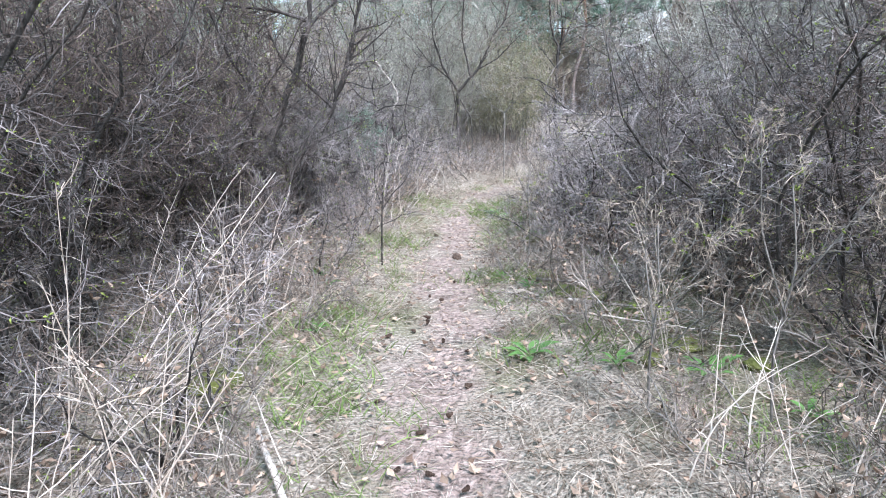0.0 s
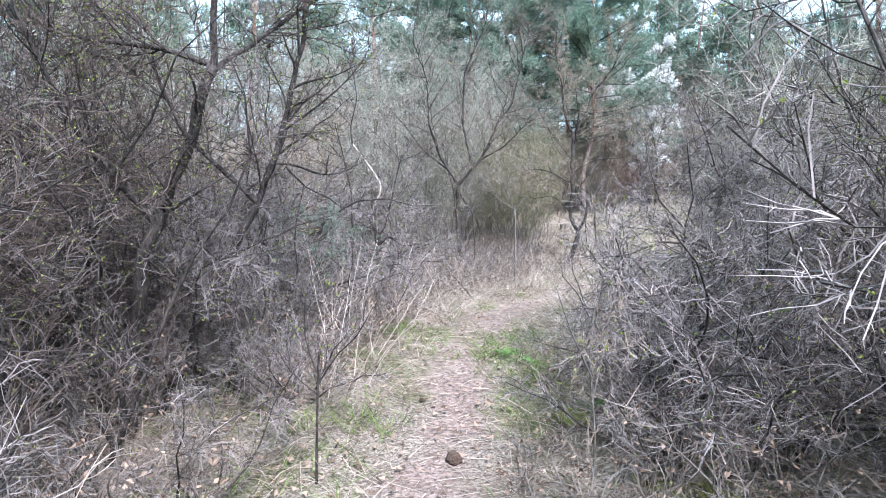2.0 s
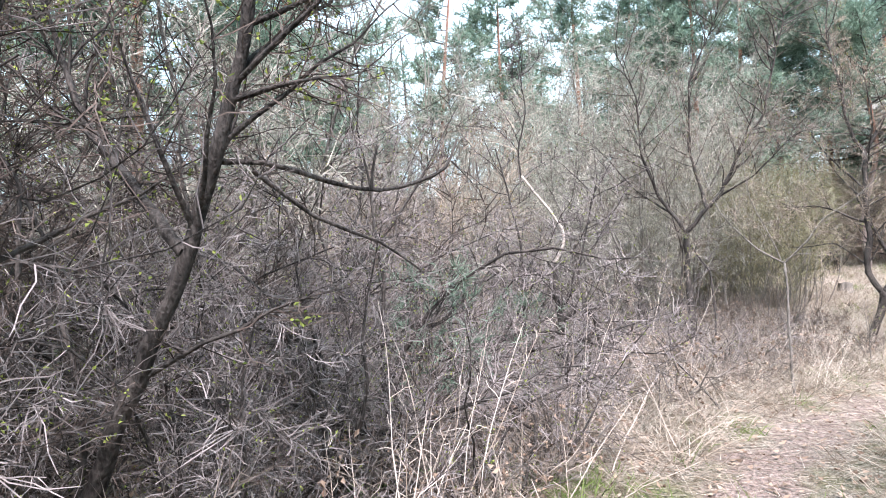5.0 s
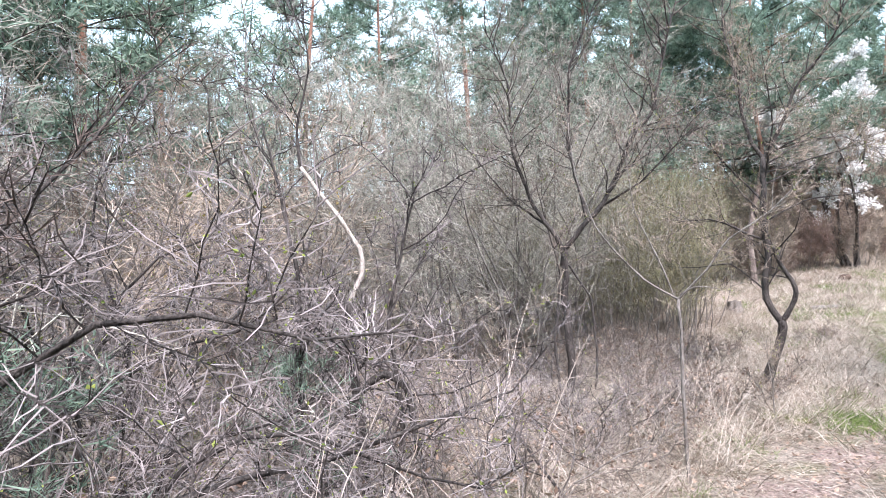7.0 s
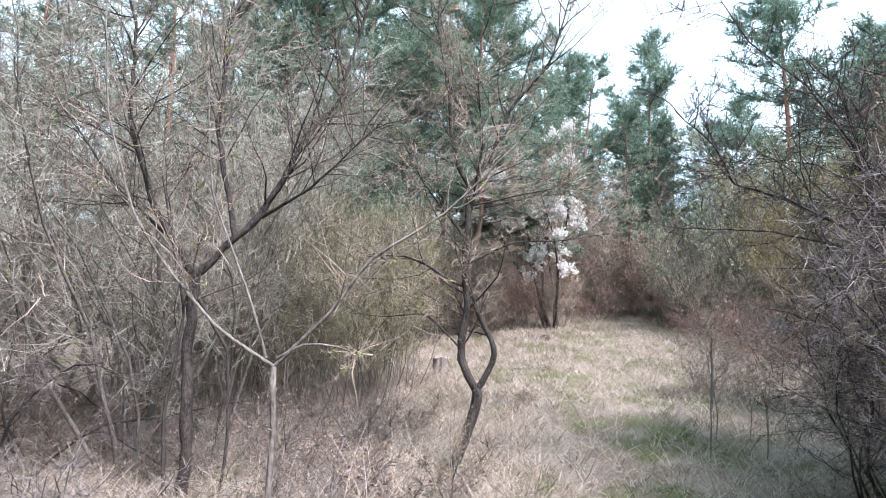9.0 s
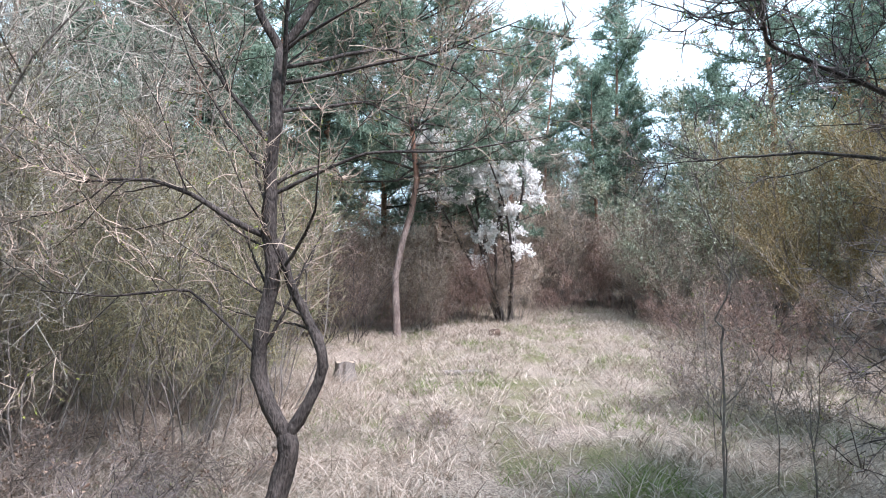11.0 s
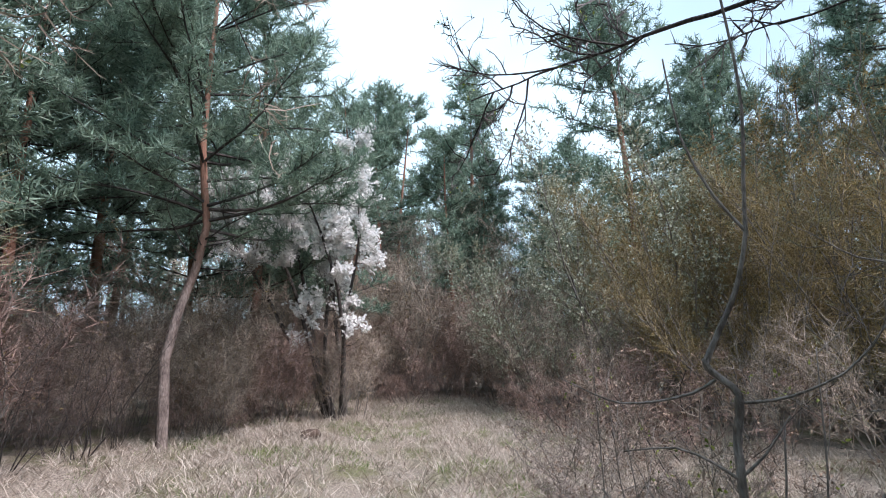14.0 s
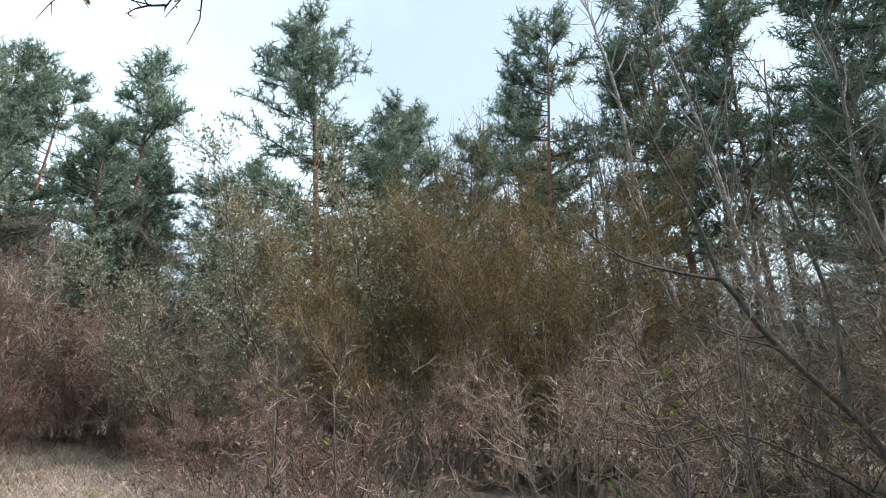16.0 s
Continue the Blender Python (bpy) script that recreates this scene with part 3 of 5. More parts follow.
def sculpted(name, label, category, seed, place, limbs, turn=0.0, boughs=6, bough_len=0.9, twigs_per=10, twig_len=(0.08, 0.3), bark=None, twig=None, bud=0.1, bud_mat=None, bud_size=0.014,
             from_height=1.0, crook=0.25, sides=7, twig_r=0.004):
    """A tree of a given figure: limbs of (points (across, up[, back]), radius at foot, radius at tip, boughs) grow boughs and twigs."""
    rng = random.Random(seed)
    root = tagged(new(name), label, category)
    tw, bd = Geo(), Geo()
    for k, (line, r0, r1, many) in enumerate(limbs):
        g, pieces = Geo(), []
        raw = [Vector((p[0], p[2] if len(p) > 2 else 0.0, p[1])) for p in line]
        pts = []
        for a, b in zip(raw, raw[1:]):
            n = max(2, int((b - a).length / 0.085))
            for i in range(n):
                jit = rand_dir(rng) * min(0.026, r0 * 0.6) if (i and r0 > 0.004) else Vector()
                pts.append(a.lerp(b, i / n) + jit)
        pts.append(raw[-1])
        if len(pts) > 4:
            pts = [pts[0]] + [(pts[i - 1] + pts[i] * 3 + pts[i + 1]) / 5 for i in range(1, len(pts) - 1)] + [pts[-1]]
        g.tube(pts, taper(r0, r1, len(pts)), sides if r0 > 0.012 else 4, cap=True)
        if r0 > 0.012:
            sprout(rng, g, None, pts, 16, 0.02, 0.09, 0.0045, 0, segs=1, u0=0.05, angle=(0.9, 1.5))
        for j in range(int(many * 2.6)):
            u = rng.uniform(0.2, 1.0)
            p, d = along(pts, u)
            if p.z < from_height:
                continue
            w = rand_dir(rng)
            side = (w - d * w.dot(d)).normalized()
            an = rng.uniform(0.5, 1.2)
            ln = limb(rng, p, d * math.cos(an) + side * math.sin(an) + Vector((0, 0, 0.15)), bough_len * rng.uniform(0.45, 1.15), 6, crook, 0.05)
            if not clear_of_way(ln, place, turn):
                continue
            h = Geo()
            h.tube(ln, taper(max(twig_r, r0 * 0.28), 0.002 if twig_r > 0.003 else 0.001, len(ln)), 4)
            pieces.append(h)
            sprout(rng, tw, None, ln, 14, 0.012, 0.06, twig_r * 0.7, 0, segs=1, u0=0.05)
            sub = sprout(rng, tw, bd, ln, twigs_per, twig_len[0], twig_len[1], twig_r, 3, bud=bud, bud_size=bud_size, r_end=min(0.0012, twig_r * 0.5))
            for s_line in sub[::3]:
                sprout(rng, tw, bd, s_line, 3, twig_len[0] * 0.6, twig_len[1] * 0.55, twig_r * 0.6, 1, bud=bud, bud_size=bud_size, r_end=min(0.001, twig_r * 0.4))
        own = part("trunk" if k == 0 else "limb", g.mesh("limb", bark or BARK_DARK, True), root)
        for h in pieces:
            part("bough", h.mesh("bough", bark or BARK_DARK, True), own)
    finish(root, tw, bd, twig or TWIG_GREY, bud_mat or BUD_GREEN)
    x, y = place
    root.matrix_basis = pose(x, y, ground_at(x, y) - 0.02, 0, 0, turn)
    return root


sculpted("forked_tree", "dark crooked tree whose stem loops low down and forks above", "tree", 41, (2.78, 15.48), [
    ([(-0.1, 0), (-0.07, 0.2), (0.05, 0.5), (0.1, 0.72), (0.09, 0.82)], 0.062, 0.05, 0),
    ([(0.09, 0.8), (0.0, 0.95), (-0.07, 1.1), (-0.06, 1.28), (-0.02, 1.5), (-0.04, 1.85), (-0.06, 2.15), (-0.02, 2.5), (-0.01, 2.85)], 0.043, 0.034, 4),
    ([(0.09, 0.8), (0.2, 0.98), (0.27, 1.16), (0.24, 1.3), (0.11, 1.52), (0.0, 1.8)], 0.034, 0.022, 3),
    ([(-0.01, 2.83), (-0.14, 3.05), (-0.22, 3.42), (-0.25, 3.85), (-0.4, 4.6), (-0.35, 5.2)], 0.026, 0.006, 10),
    ([(-0.01, 2.83), (0.19, 3.18), (0.31, 3.5), (0.43, 3.75), (0.8, 4.2), (1.0, 4.9)], 0.026, 0.006, 10),
    ([(0.0, 2.66), (0.47, 2.77), (0.88, 2.86), (1.3, 3.05)], 0.011, 0.003, 4),
    ([(-0.04, 1.82), (-0.25, 1.91), (-0.46, 2.05), (-0.67, 2.13), (-1.05, 2.1)], 0.019, 0.005, 5),
    ([(-0.07, 1.2), (-0.43, 1.55), (-0.82, 1.5), (-1.2, 1.53)], 0.012, 0.003, 3),
    ([(-0.04, 2.3), (-0.5, 2.9, 0.1), (-0.8, 3.5, 0.2)], 0.014, 0.004, 5),
    ([(0.0, 2.6), (0.1, 3.2, -0.3), (0.0, 4.0, -0.6)], 0.014, 0.004, 5),
    ([(-0.01, 2.75), (0.5, 3.1, 0.5), (1.0, 3.2, 1.1), (1.5, 3.05, 1.7)], 0.013, 0.003, 7),
    ([(-0.02, 2.5), (0.4, 2.75, 0.5), (0.7, 2.8, 1.2), (1.0, 2.7, 1.8)], 0.012, 0.003, 6),
    ([(-0.03, 2.05), (0.45, 2.3, 0.05), (0.95, 2.33, 0.1), (1.45, 2.42, 0.1)], 0.012, 0.003, 4)], turn=-13, bough_len=1.0, twig=TWIG_DUN, twigs_per=17, twig_r=0.003)

sculpted("spreading_tree", "bare dark tree spreading from a crotch at chest height", "tree", 42, (0.3, 14.75), [
    ([(0.03, 0), (0.0, 0.9), (0, 1.8)], 0.05, 0.042, 3),
    ([(0, 1.78), (0.5, 2.33), (0.83, 3.03), (1.1, 3.4), (1.3, 4.3), (1.5, 5.0)], 0.034, 0.005, 14),
    ([(-0.02, 1.8), (-0.37, 2.4), (-0.58, 3.0), (-0.6, 3.9), (-0.9, 4.7)], 0.03, 0.005, 12),
    ([(0.3, 2.12), (0.1, 3.0), (0.15, 4.0), (0.6, 5.0)], 0.026, 0.005, 12),
    ([(0.5, 2.3), (0.9, 2.5, -0.4), (1.4, 3.0, -0.6)], 0.016, 0.004, 7),
    ([(-0.2, 2.1), (-0.7, 2.5, 0.3), (-1.3, 3.3, 0.4)], 0.018, 0.004, 8),
    ([(0.05, 1.6), (0.3, 1.2), (0.34, 0.5), (0.3, 0)], 0.014, 0.012, 0),
    ([(-0.1, 0), (-0.15, 0.7), (-0.05, 1.5), (-0.3, 2.6)], 0.018, 0.006, 6)], turn=0, bough_len=1.1, twig=TWIG_BROWN, twigs_per=18, twig_r=0.003)

sculpted("bent_branch_shrub", "thorn shrub with one pale barkless bent branch", "shrub", 43, (-0.8, 10.7), [
    ([(0.0, 0), (-0.05, 0.6), (-0.1, 1.0), (-0.1, 1.3)], 0.032, 0.024, 3),
    ([(-0.1, 0.7), (0.1, 0.9), (0.25, 0.8), (0.3, 0.4)], 0.026, 0.018, 2),
    ([(0.1, 0.0, 0.1), (0.2, 0.5, 0.1), (0.1, 1.2, 0.2), (0.3, 2.0, 0.2)], 0.02, 0.006, 6),
    ([(-0.2, 0.0), (-0.4, 0.7), (-0.4, 1.5), (-0.6, 2.4)], 0.02, 0.006, 6)], turn=8, from_height=0.4, bough_len=0.7)
sculpted("pale_branch", "pale grey bent dead branch rising out of the shrub", "branch", 44, (-0.8, 10.7), [
    ([(-0.1, 1.2), (-0.1, 1.29), (0.0, 1.46), (-0.01, 1.61), (-0.13, 1.8), (-0.285, 1.99), (-0.37, 2.12)], 0.016, 0.012, 0)], turn=8, bark=BARK_PALE)
sculpted("branch_top", "dark crooked thorn branch above the pale bend", "branch", 144, (-0.8, 10.7), [
    ([(-0.37, 2.1), (-0.39, 2.36), (-0.3, 2.7), (-0.35, 3.2)], 0.011, 0.003, 4)], turn=8, bough_len=0.6)

sculpted("forked_sapling", "thin pale sapling with three slender arms in dry grass", "sapling", 45, (1.14, 11.9), [
    ([(0.02, 0), (0.0, 0.6), (0.01, 1.0), (0.0, 1.31)], 0.014, 0.011, 1),
    ([(0, 1.31), (0.2, 1.51), (0.34, 1.73), (0.62, 1.9), (0.9, 2.2)], 0.0085, 0.003, 5),
    ([(0, 1.31), (-0.23, 1.45), (-0.39, 1.63), (-0.57, 1.87), (-0.7, 2.27), (-0.75, 2.8)], 0.0095, 0.003, 5),
    ([(-0.03, 1.34), (-0.12, 1.6), (-0.28, 1.96), (-0.33, 2.55)], 0.007, 0.003, 4),
    ([(0.01, 1.34), (0.1, 1.4), (0.24, 1.39), (0.3, 1.36)], 0.006, 0.003, 1)], turn=-10, bark=BARK_GREY, twig=TWIG_DUN, bough_len=0.5, twigs_per=6, twig_r=0.002)

sculpted("leaning_tree", "dark leaning thorn tree beside the trail", "tree", 46, (-1.85, 6.05), [
    ([(-0.02, 0), (0.05, 0.6), (0.14, 1.16), (0.42, 1.75), (0.6, 2.25)], 0.045, 0.03, 3),
    ([(0.6, 2.22), (0.62, 2.7), (0.9, 3.3), (1.0, 4.0)], 0.022, 0.005, 12),
    ([(0.6, 2.22), (0.8, 2.5, 0.3), (1.3, 2.9, 0.5), (1.6, 3.3, 0.6)], 0.017, 0.004, 9),
    ([(0.6, 2.25), (0.3, 2.35), (-0.1, 2.4), (-0.5, 2.55)], 0.02, 0.005, 8),
    ([(0.2, 1.35), (-0.1, 1.9, -0.3), (-0.3, 2.7, -0.5)], 0.02, 0.005, 8)], bough_len=0.8, twigs_per=13, twig=TWIG_DARK, twig_r=0.0028, bud=0.3)

sculpted("hooked_tree", "leaning dark tree with a long hooked side branch", "tree", 47, (-1.75, 6.45), [
    ([(-0.1, 0), (0.2, 0.7), (0.58, 1.4), (0.72, 1.72), (0.88, 2.25), (1.0, 2.9)], 0.036, 0.012, 8),
    ([(0.7, 1.7), (0.8, 1.71, 0.1), (0.9, 1.66, 0.3), (1.0, 1.64, 0.45), (1.1, 1.68, 0.55), (1.17, 1.72, 0.62), (1.2, 1.83, 0.65)], 0.0105, 0.005, 0),
    ([(0.98, 1.65, 0.42), (0.98, 1.7, 0.42), (1.0, 1.79, 0.43)], 0.008, 0.005, 0),
    ([(0.78, 1.68, 0.08), (0.86, 1.55, 0.25), (1.0, 1.48, 0.45), (1.1, 1.37, 0.55)], 0.009, 0.004, 0),
    ([(0.6, 1.45), (0.1, 1.9, 0.1), (-0.2, 2.6, 0.1)], 0.02, 0.005, 8)], bough_len=0.8, twigs_per=13, twig=TWIG_DARK, twig_r=0.0028, bud=0.3)

sculpted("small_sapling", "knee-high bare sapling at the edge of the trail", "sapling", 48, (-0.565, 5.47), [
    ([(-0.01, 0), (0.0, 0.3), (0.01, 0.55), (0.02, 0.72)], 0.009, 0.006, 2),
    ([(0.01, 0.55), (0.12, 0.72), (0.22, 0.8), (0.3, 0.95)], 0.005, 0.002, 4),
    ([(0.01, 0.6), (-0.06, 0.8), (-0.04, 1.05)], 0.005, 0.002, 4),
    ([(0.0, 0.5), (-0.14, 0.62), (-0.2, 0.75)], 0.004, 0.002, 3)], from_height=0.3, bough_len=0.28, twigs_per=5, twig_len=(0.04, 0.12), twig_r=0.0016)

sculpted("overhanging_tree", "bare thorn tree reaching long branches over the trail", "tree", 49, (6.9, 14.6), [
    ([(0, 0), (0.02, 0.9), (-0.05, 1.9), (0.0, 2.8)], 0.055, 0.03, 10),
    ([(0, 2.4), (-0.8, 2.9, 0.4), (-1.5, 3.0, 0.3), (-2.2, 3.12, -0.4), (-2.8, 3.3, -0.7)], 0.02, 0.004, 16),
    ([(0, 2.3), (-0.4, 2.7, 1.2), (-0.7, 2.85, 2.2), (-0.9, 2.85, 2.6)], 0.018, 0.003, 6),
    ([(0, 2.6), (0.3, 3.4), (0.2, 4.3)], 0.022, 0.005, 16),
    ([(0, 2.2), (-0.6, 3.2, -0.3), (-1.0, 3.9, -0.5)], 0.02, 0.005, 14)], bough_len=0.7, twigs_per=7)

sculpted("crooked_sapling", "crooked bare thorn sapling with wide low arms", "sapling", 50, (5.66, 15.71), [
    ([(-0.02, 0), (-0.01, 0.5), (0.01, 0.95), (0.0, 1.22), (0.003, 1.28), (0.02, 1.34), (0.022, 1.37), (-0.006, 1.4), (-0.028, 1.42), (-0.03, 1.44)], 0.0105, 0.007, 1),
    ([(-0.03, 1.43), (-0.006, 1.475), (0.028, 1.535), (0.054, 1.595), (0.08, 1.68), (0.087, 1.78), (0.11, 1.95), (0.1, 2.3)], 0.0065, 0.0025, 3),
    ([(0.08, 1.68), (0.03, 1.76), (-0.02, 1.9), (-0.03, 2.1)], 0.004, 0.002, 2),
    ([(-0.015, 1.4), (-0.057, 1.375), (-0.126, 1.362), (-0.2, 1.36), (-0.245, 1.38), (-0.32, 1.42)], 0.0034, 0.0014, 2),
    ([(0.02, 1.355), (0.08, 1.357), (0.13, 1.37), (0.2, 1.4), (0.243, 1.443), (0.29, 1.5)], 0.0034, 0.0014, 2),
    ([(0.0, 1.22), (-0.04, 1.25), (-0.1, 1.28), (-0.2, 1.27)], 0.004, 0.0015, 2),
    ([(0.0, 1.22), (0.05, 1.26), (0.1, 1.33)], 0.0035, 0.0015, 2),
    ([(0.0, 0.95), (-0.12, 1.05), (-0.25, 1.2)], 0.005, 0.002, 2),
    ([(0.0, 0.85), (0.14, 1.0), (0.22, 1.2)], 0.005, 0.002, 3)], turn=-50, from_height=0.3, bough_len=0.2, twigs_per=4, twig_len=(0.03, 0.1), twig_r=0.0012, bud=0, bark=BARK_GREY)

sculpted("leaning_sapling", "slanting grey-olive sapling with long thin side branches", "sapling", 51, (8.44, 15.95), [
    ([(0.3, 0), (0.18, 0.6), (0.0, 1.2), (-0.2, 1.42), (-0.35, 1.62), (-0.47, 1.83)], 0.02, 0.011, 4),
    ([(-0.47, 1.82), (-0.62, 1.85), (-0.86, 1.92), (-1.05, 2.1)], 0.009, 0.003, 4),
    ([(-0.47, 1.82), (-0.52, 2.1), (-0.66, 2.5), (-0.7, 2.9)], 0.009, 0.003, 5),
    ([(-0.06, 1.28), (-0.02, 1.7), (-0.12, 2.3), (-0.05, 2.9)], 0.011, 0.003, 6),
    ([(0.1, 0.85), (-0.25, 1.05, -0.1), (-0.6, 1.2, -0.2), (-0.95, 1.15, -0.2)], 0.009, 0.003, 4),
    ([(0.05, 1.0), (0.35, 1.3), (0.5, 1.8)], 0.01, 0.003, 5)], turn=-58, from_height=0.5, bough_len=0.5, twigs_per=7, twig_len=(0.06, 0.24), twig_r=0.0018, bark=BARK_GREY, twig=TWIG_OLIVE, bud=0.3, bud_mat=OLIVE_BUD)

for k, (x, y, h) in enumerate([(-0.05, 10.2, 1.0), (7.45, 18.2, 1.3), (0.95, 2.4, 0.9), (1.45, 2.3, 1.1), (6.6, 17.0, 1.1), (6.35, 15.7, 1.0), (6.6, 16.3, 1.2), (6.2, 16.4, 0.9), (0.75, 5.1, 1.1), (2.3, 13.9, 0.7)]):
    sculpted("thin_sapling", "thin leafless sapling standing in dry grass", "sapling", 60 + k, (x, y), [
        ([(0, 0), (0.03, h * 0.35), (-0.02, h * 0.7), (0.03, h)], 0.0075, 0.003, 4),
        ([(0.0, h * 0.5), (0.12, h * 0.8), (0.16, h * 1.2)], 0.005, 0.002, 3),
        ([(0.0, h * 0.6), (-0.14, h * 0.8), (-0.25, h * 1.0)], 0.005, 0.002, 3)], turn=50 * k, from_height=0.2, bough_len=0.35, twigs_per=5, twig_len=(0.04, 0.14), twig_r=0.0016, bark=BARK_GREY, twig=TWIG_DUN)


# ---- brushwood, willows, undergrowth ----
brush = [shrub("willow_brush", "upright olive-brown willow brushwood with first buds", "shrub", 71 + k, stems=20, tall=h, spread=0.34, boughs=10, twigs_per=15, segs=2, twig_r=0.0026, r=0.01, bark=BARK_GREY, twig=TWIG_OLIVE,
               bud=0.4, bud_size=0.014, bud_mat=OLIVE_BUD, twig_len=(0.15, 0.45), spurs=0, crook=0.22, bough_len=0.34, base=0.5, bough_angle=(0.3, 0.85), lift=0.12, group="willow brush")
         for k, h in enumerate([3.4, 2.9])]
settle(brush, [(0.9, 17.7), (1.9, 18.3), (2.5, 19.4), (2.4, 21.0), (1.3, 19.8), (0.0, 18.7), (1.9, 21.3), (-1.0, 20.0), (0.3, 21.7)], 21)

willow = [shrub("goat_willow", "tall goat willow bush hung with pale green catkins", "shrub", 81, stems=11, tall=5.4, spread=0.5, boughs=15, twigs_per=16, segs=1, bud_n=4, r=0.035, bark=BARK_GREY, twig=TWIG_OLIVE, bud=0.95,
                bud_size=0.05, bud_mat=CATKIN, twig_len=(0.3, 0.8), spurs=0, crook=0.18, bough_len=0.3, base=0.6, twig_r=0.005, bough_angle=(0.4, 0.9), lift=0.1, group="tall willow bushes"),
          shrub("budding_willow", "tall yellow-olive budding willow bush at the wood's edge", "shrub", 82, stems=13, tall=5.2, spread=0.5, boughs=15, twigs_per=16, segs=1, bud_n=4, r=0.032, bark=BARK_GREY, twig=TWIG_AMBER, bud=0.6,
                bud_size=0.032, bud_mat=OLIVE_BUD, twig_len=(0.3, 0.9), spurs=0, crook=0.16, bough_len=0.3, base=0.6, twig_r=0.005, bough_angle=(0.3, 0.8), lift=0.12, group="tall willow bushes")]
settle(willow[:1], [(14.3, 25.2, 1.05), (13.2, 26.9, 0.8), (15.8, 26.4)], 22, (0.97, 1.05))
settle(willow[1:], [(15.6, 21.7, 1.05), (14.4, 23.0), (16.6, 19.8), (14.3, 19.6, 0.9), (17.4, 23.4, 1.1), (13.4, 21.4, 0.75), (15.3, 20.3), (16.2, 24.2, 1.05), (17.2, 21.6, 1.05), (15.9, 18.2, 0.85)], 23, (0.95, 1.05))

under = [shrub("brown_bush", "bare brown undergrowth bush at the edge of the wood", "shrub", 91 + k, stems=9, tall=h, spread=0.45, boughs=9, twigs_per=14, segs=1, r=0.014, bark=BARK_GREY, twig=tm, bud=0.1,
               bud_size=0.03, bud_mat=OLIVE_BUD, twig_len=(0.25, 0.75), spurs=1, spur_len=(0.1, 0.3), crook=0.2, bough_len=0.36, base=0.5, twig_r=0.006, bough_angle=(0.35, 0.9), lift=0.08, group="undergrowth at the wood's edge")
         for k, (h, tm) in enumerate([(3.2, TWIG_DUN), (2.6, TWIG_RUST), (3.8, TWIG_DUN)])]
rng_under = random.Random(8)
spots = [(6.5, 28.2), (8.0, 29.0), (3.6, 27.5), (5.0, 28.6), (9.6, 31.0), (11.2, 31.6), (12.8, 31.8), (14.3, 31.2), (10.4, 32.6), (12.2, 33.4), (15.5, 30.2), (13.9, 29.0), (14.8, 28.0), (2.2, 26.4), (0.8, 25.6),
         (12.4, 24.6, 0.7), (12.0, 22.6, 0.6), (12.6, 20.6, 0.6), (12.2, 18.9, 0.6), (13.2, 17.6, 0.7), (11.4, 17.4, 0.5), (13.0, 15.8, 0.8), (11.6, 15.2, 0.7), (15.0, 17.8), (16.0, 16.4), (15.0, 14.6), (17.4, 18.0), (12.9, 13.4),
         (18.6, 18.0, 1.6), (19.6, 16.6, 1.6), (17.0, 13.0, 1.6), (20.0, 20.4, 1.6), (13.0, 34.5, 1.5), (11.0, 35.5, 1.5), (15.4, 36.0, 1.5), (9.0, 35.0, 1.5), (16.8, 34.4, 1.5), (18.2, 33.0, 1.5), (19.6, 28.8, 1.5), (7.0, 33.0, 1.4), (12.6, 36.4, 1.9), (14.2, 35.2, 1.9), (10.2, 34.4, 1.8), (16.2, 37.0, 1.9), (11.6, 38.0, 1.9), (8.4, 36.6, 1.8), (18.4, 20.6), (18.0, 16.0), (19.2, 23.2), (17.8, 26.4), (16.8, 29.2), (13.0, 28.0)]
spots += [(7.6, 27.3, 0.7), (8.3, 27.2, 0.66), (8.9, 27.9, 0.8), (7.0, 27.0, 0.6), (5.6, 26.7, 0.62), (6.3, 27.1, 0.66), (5.3, 26.2, 0.45), (7.1, 27.7, 0.8), (4.2, 26.0, 0.6), (3.4, 26.4, 0.7), (6.0, 26.2, 0.4), (4.6, 27.0, 0.8), (5.6, 27.6, 0.9)]
spots += scatter(rng_under, (-11, 11, -3.5, 25), 1.9, 2, 18)
spots += scatter(rng_under, (-3, 21.5, 3, 32), 1.6, 2, 12)
spots += scatter(rng_under, (4, 29.5, 20, 42), 2.0, 2, 20) + [(13.2, 30.6, 1.2), (14.6, 32.6, 1.5), (12.0, 31.8, 1.2), (16.2, 33.0, 1.6), (11.2, 33.2, 1.3), (17.4, 31.4, 1.5), (15.4, 29.2, 1.2)]
spots += scatter(rng_under, (7, -1, 14, 12), 2.0, 2, 10)
settle(under, spots, 24)
settle([shrub("rust_bramble", "low rust-brown bramble tangle along the meadow's edge", "shrub", 97, stems=10, tall=1.5, spread=0.9, boughs=8, twigs_per=16, segs=1, r=0.009, bark=BARK_DARK, twig=TWIG_RUST, bud=0.15, bud_size=0.03,
              bud_mat=DEAD_LEAF, twig_len=(0.12, 0.4), spurs=1, crook=0.3, base=0.5, lift=-0.03, group="brambles at the meadow's edge", joined=True)],
       [(11.3, 23.4), (11.0, 21.6), (10.6, 20.2), (11.9, 25.2), (12.6, 27.0), (10.4, 16.4), (10.9, 29.4), (12.0, 30.2), (7.3, 27.2, 0.6), (6.0, 26.6, 0.6)], 25)


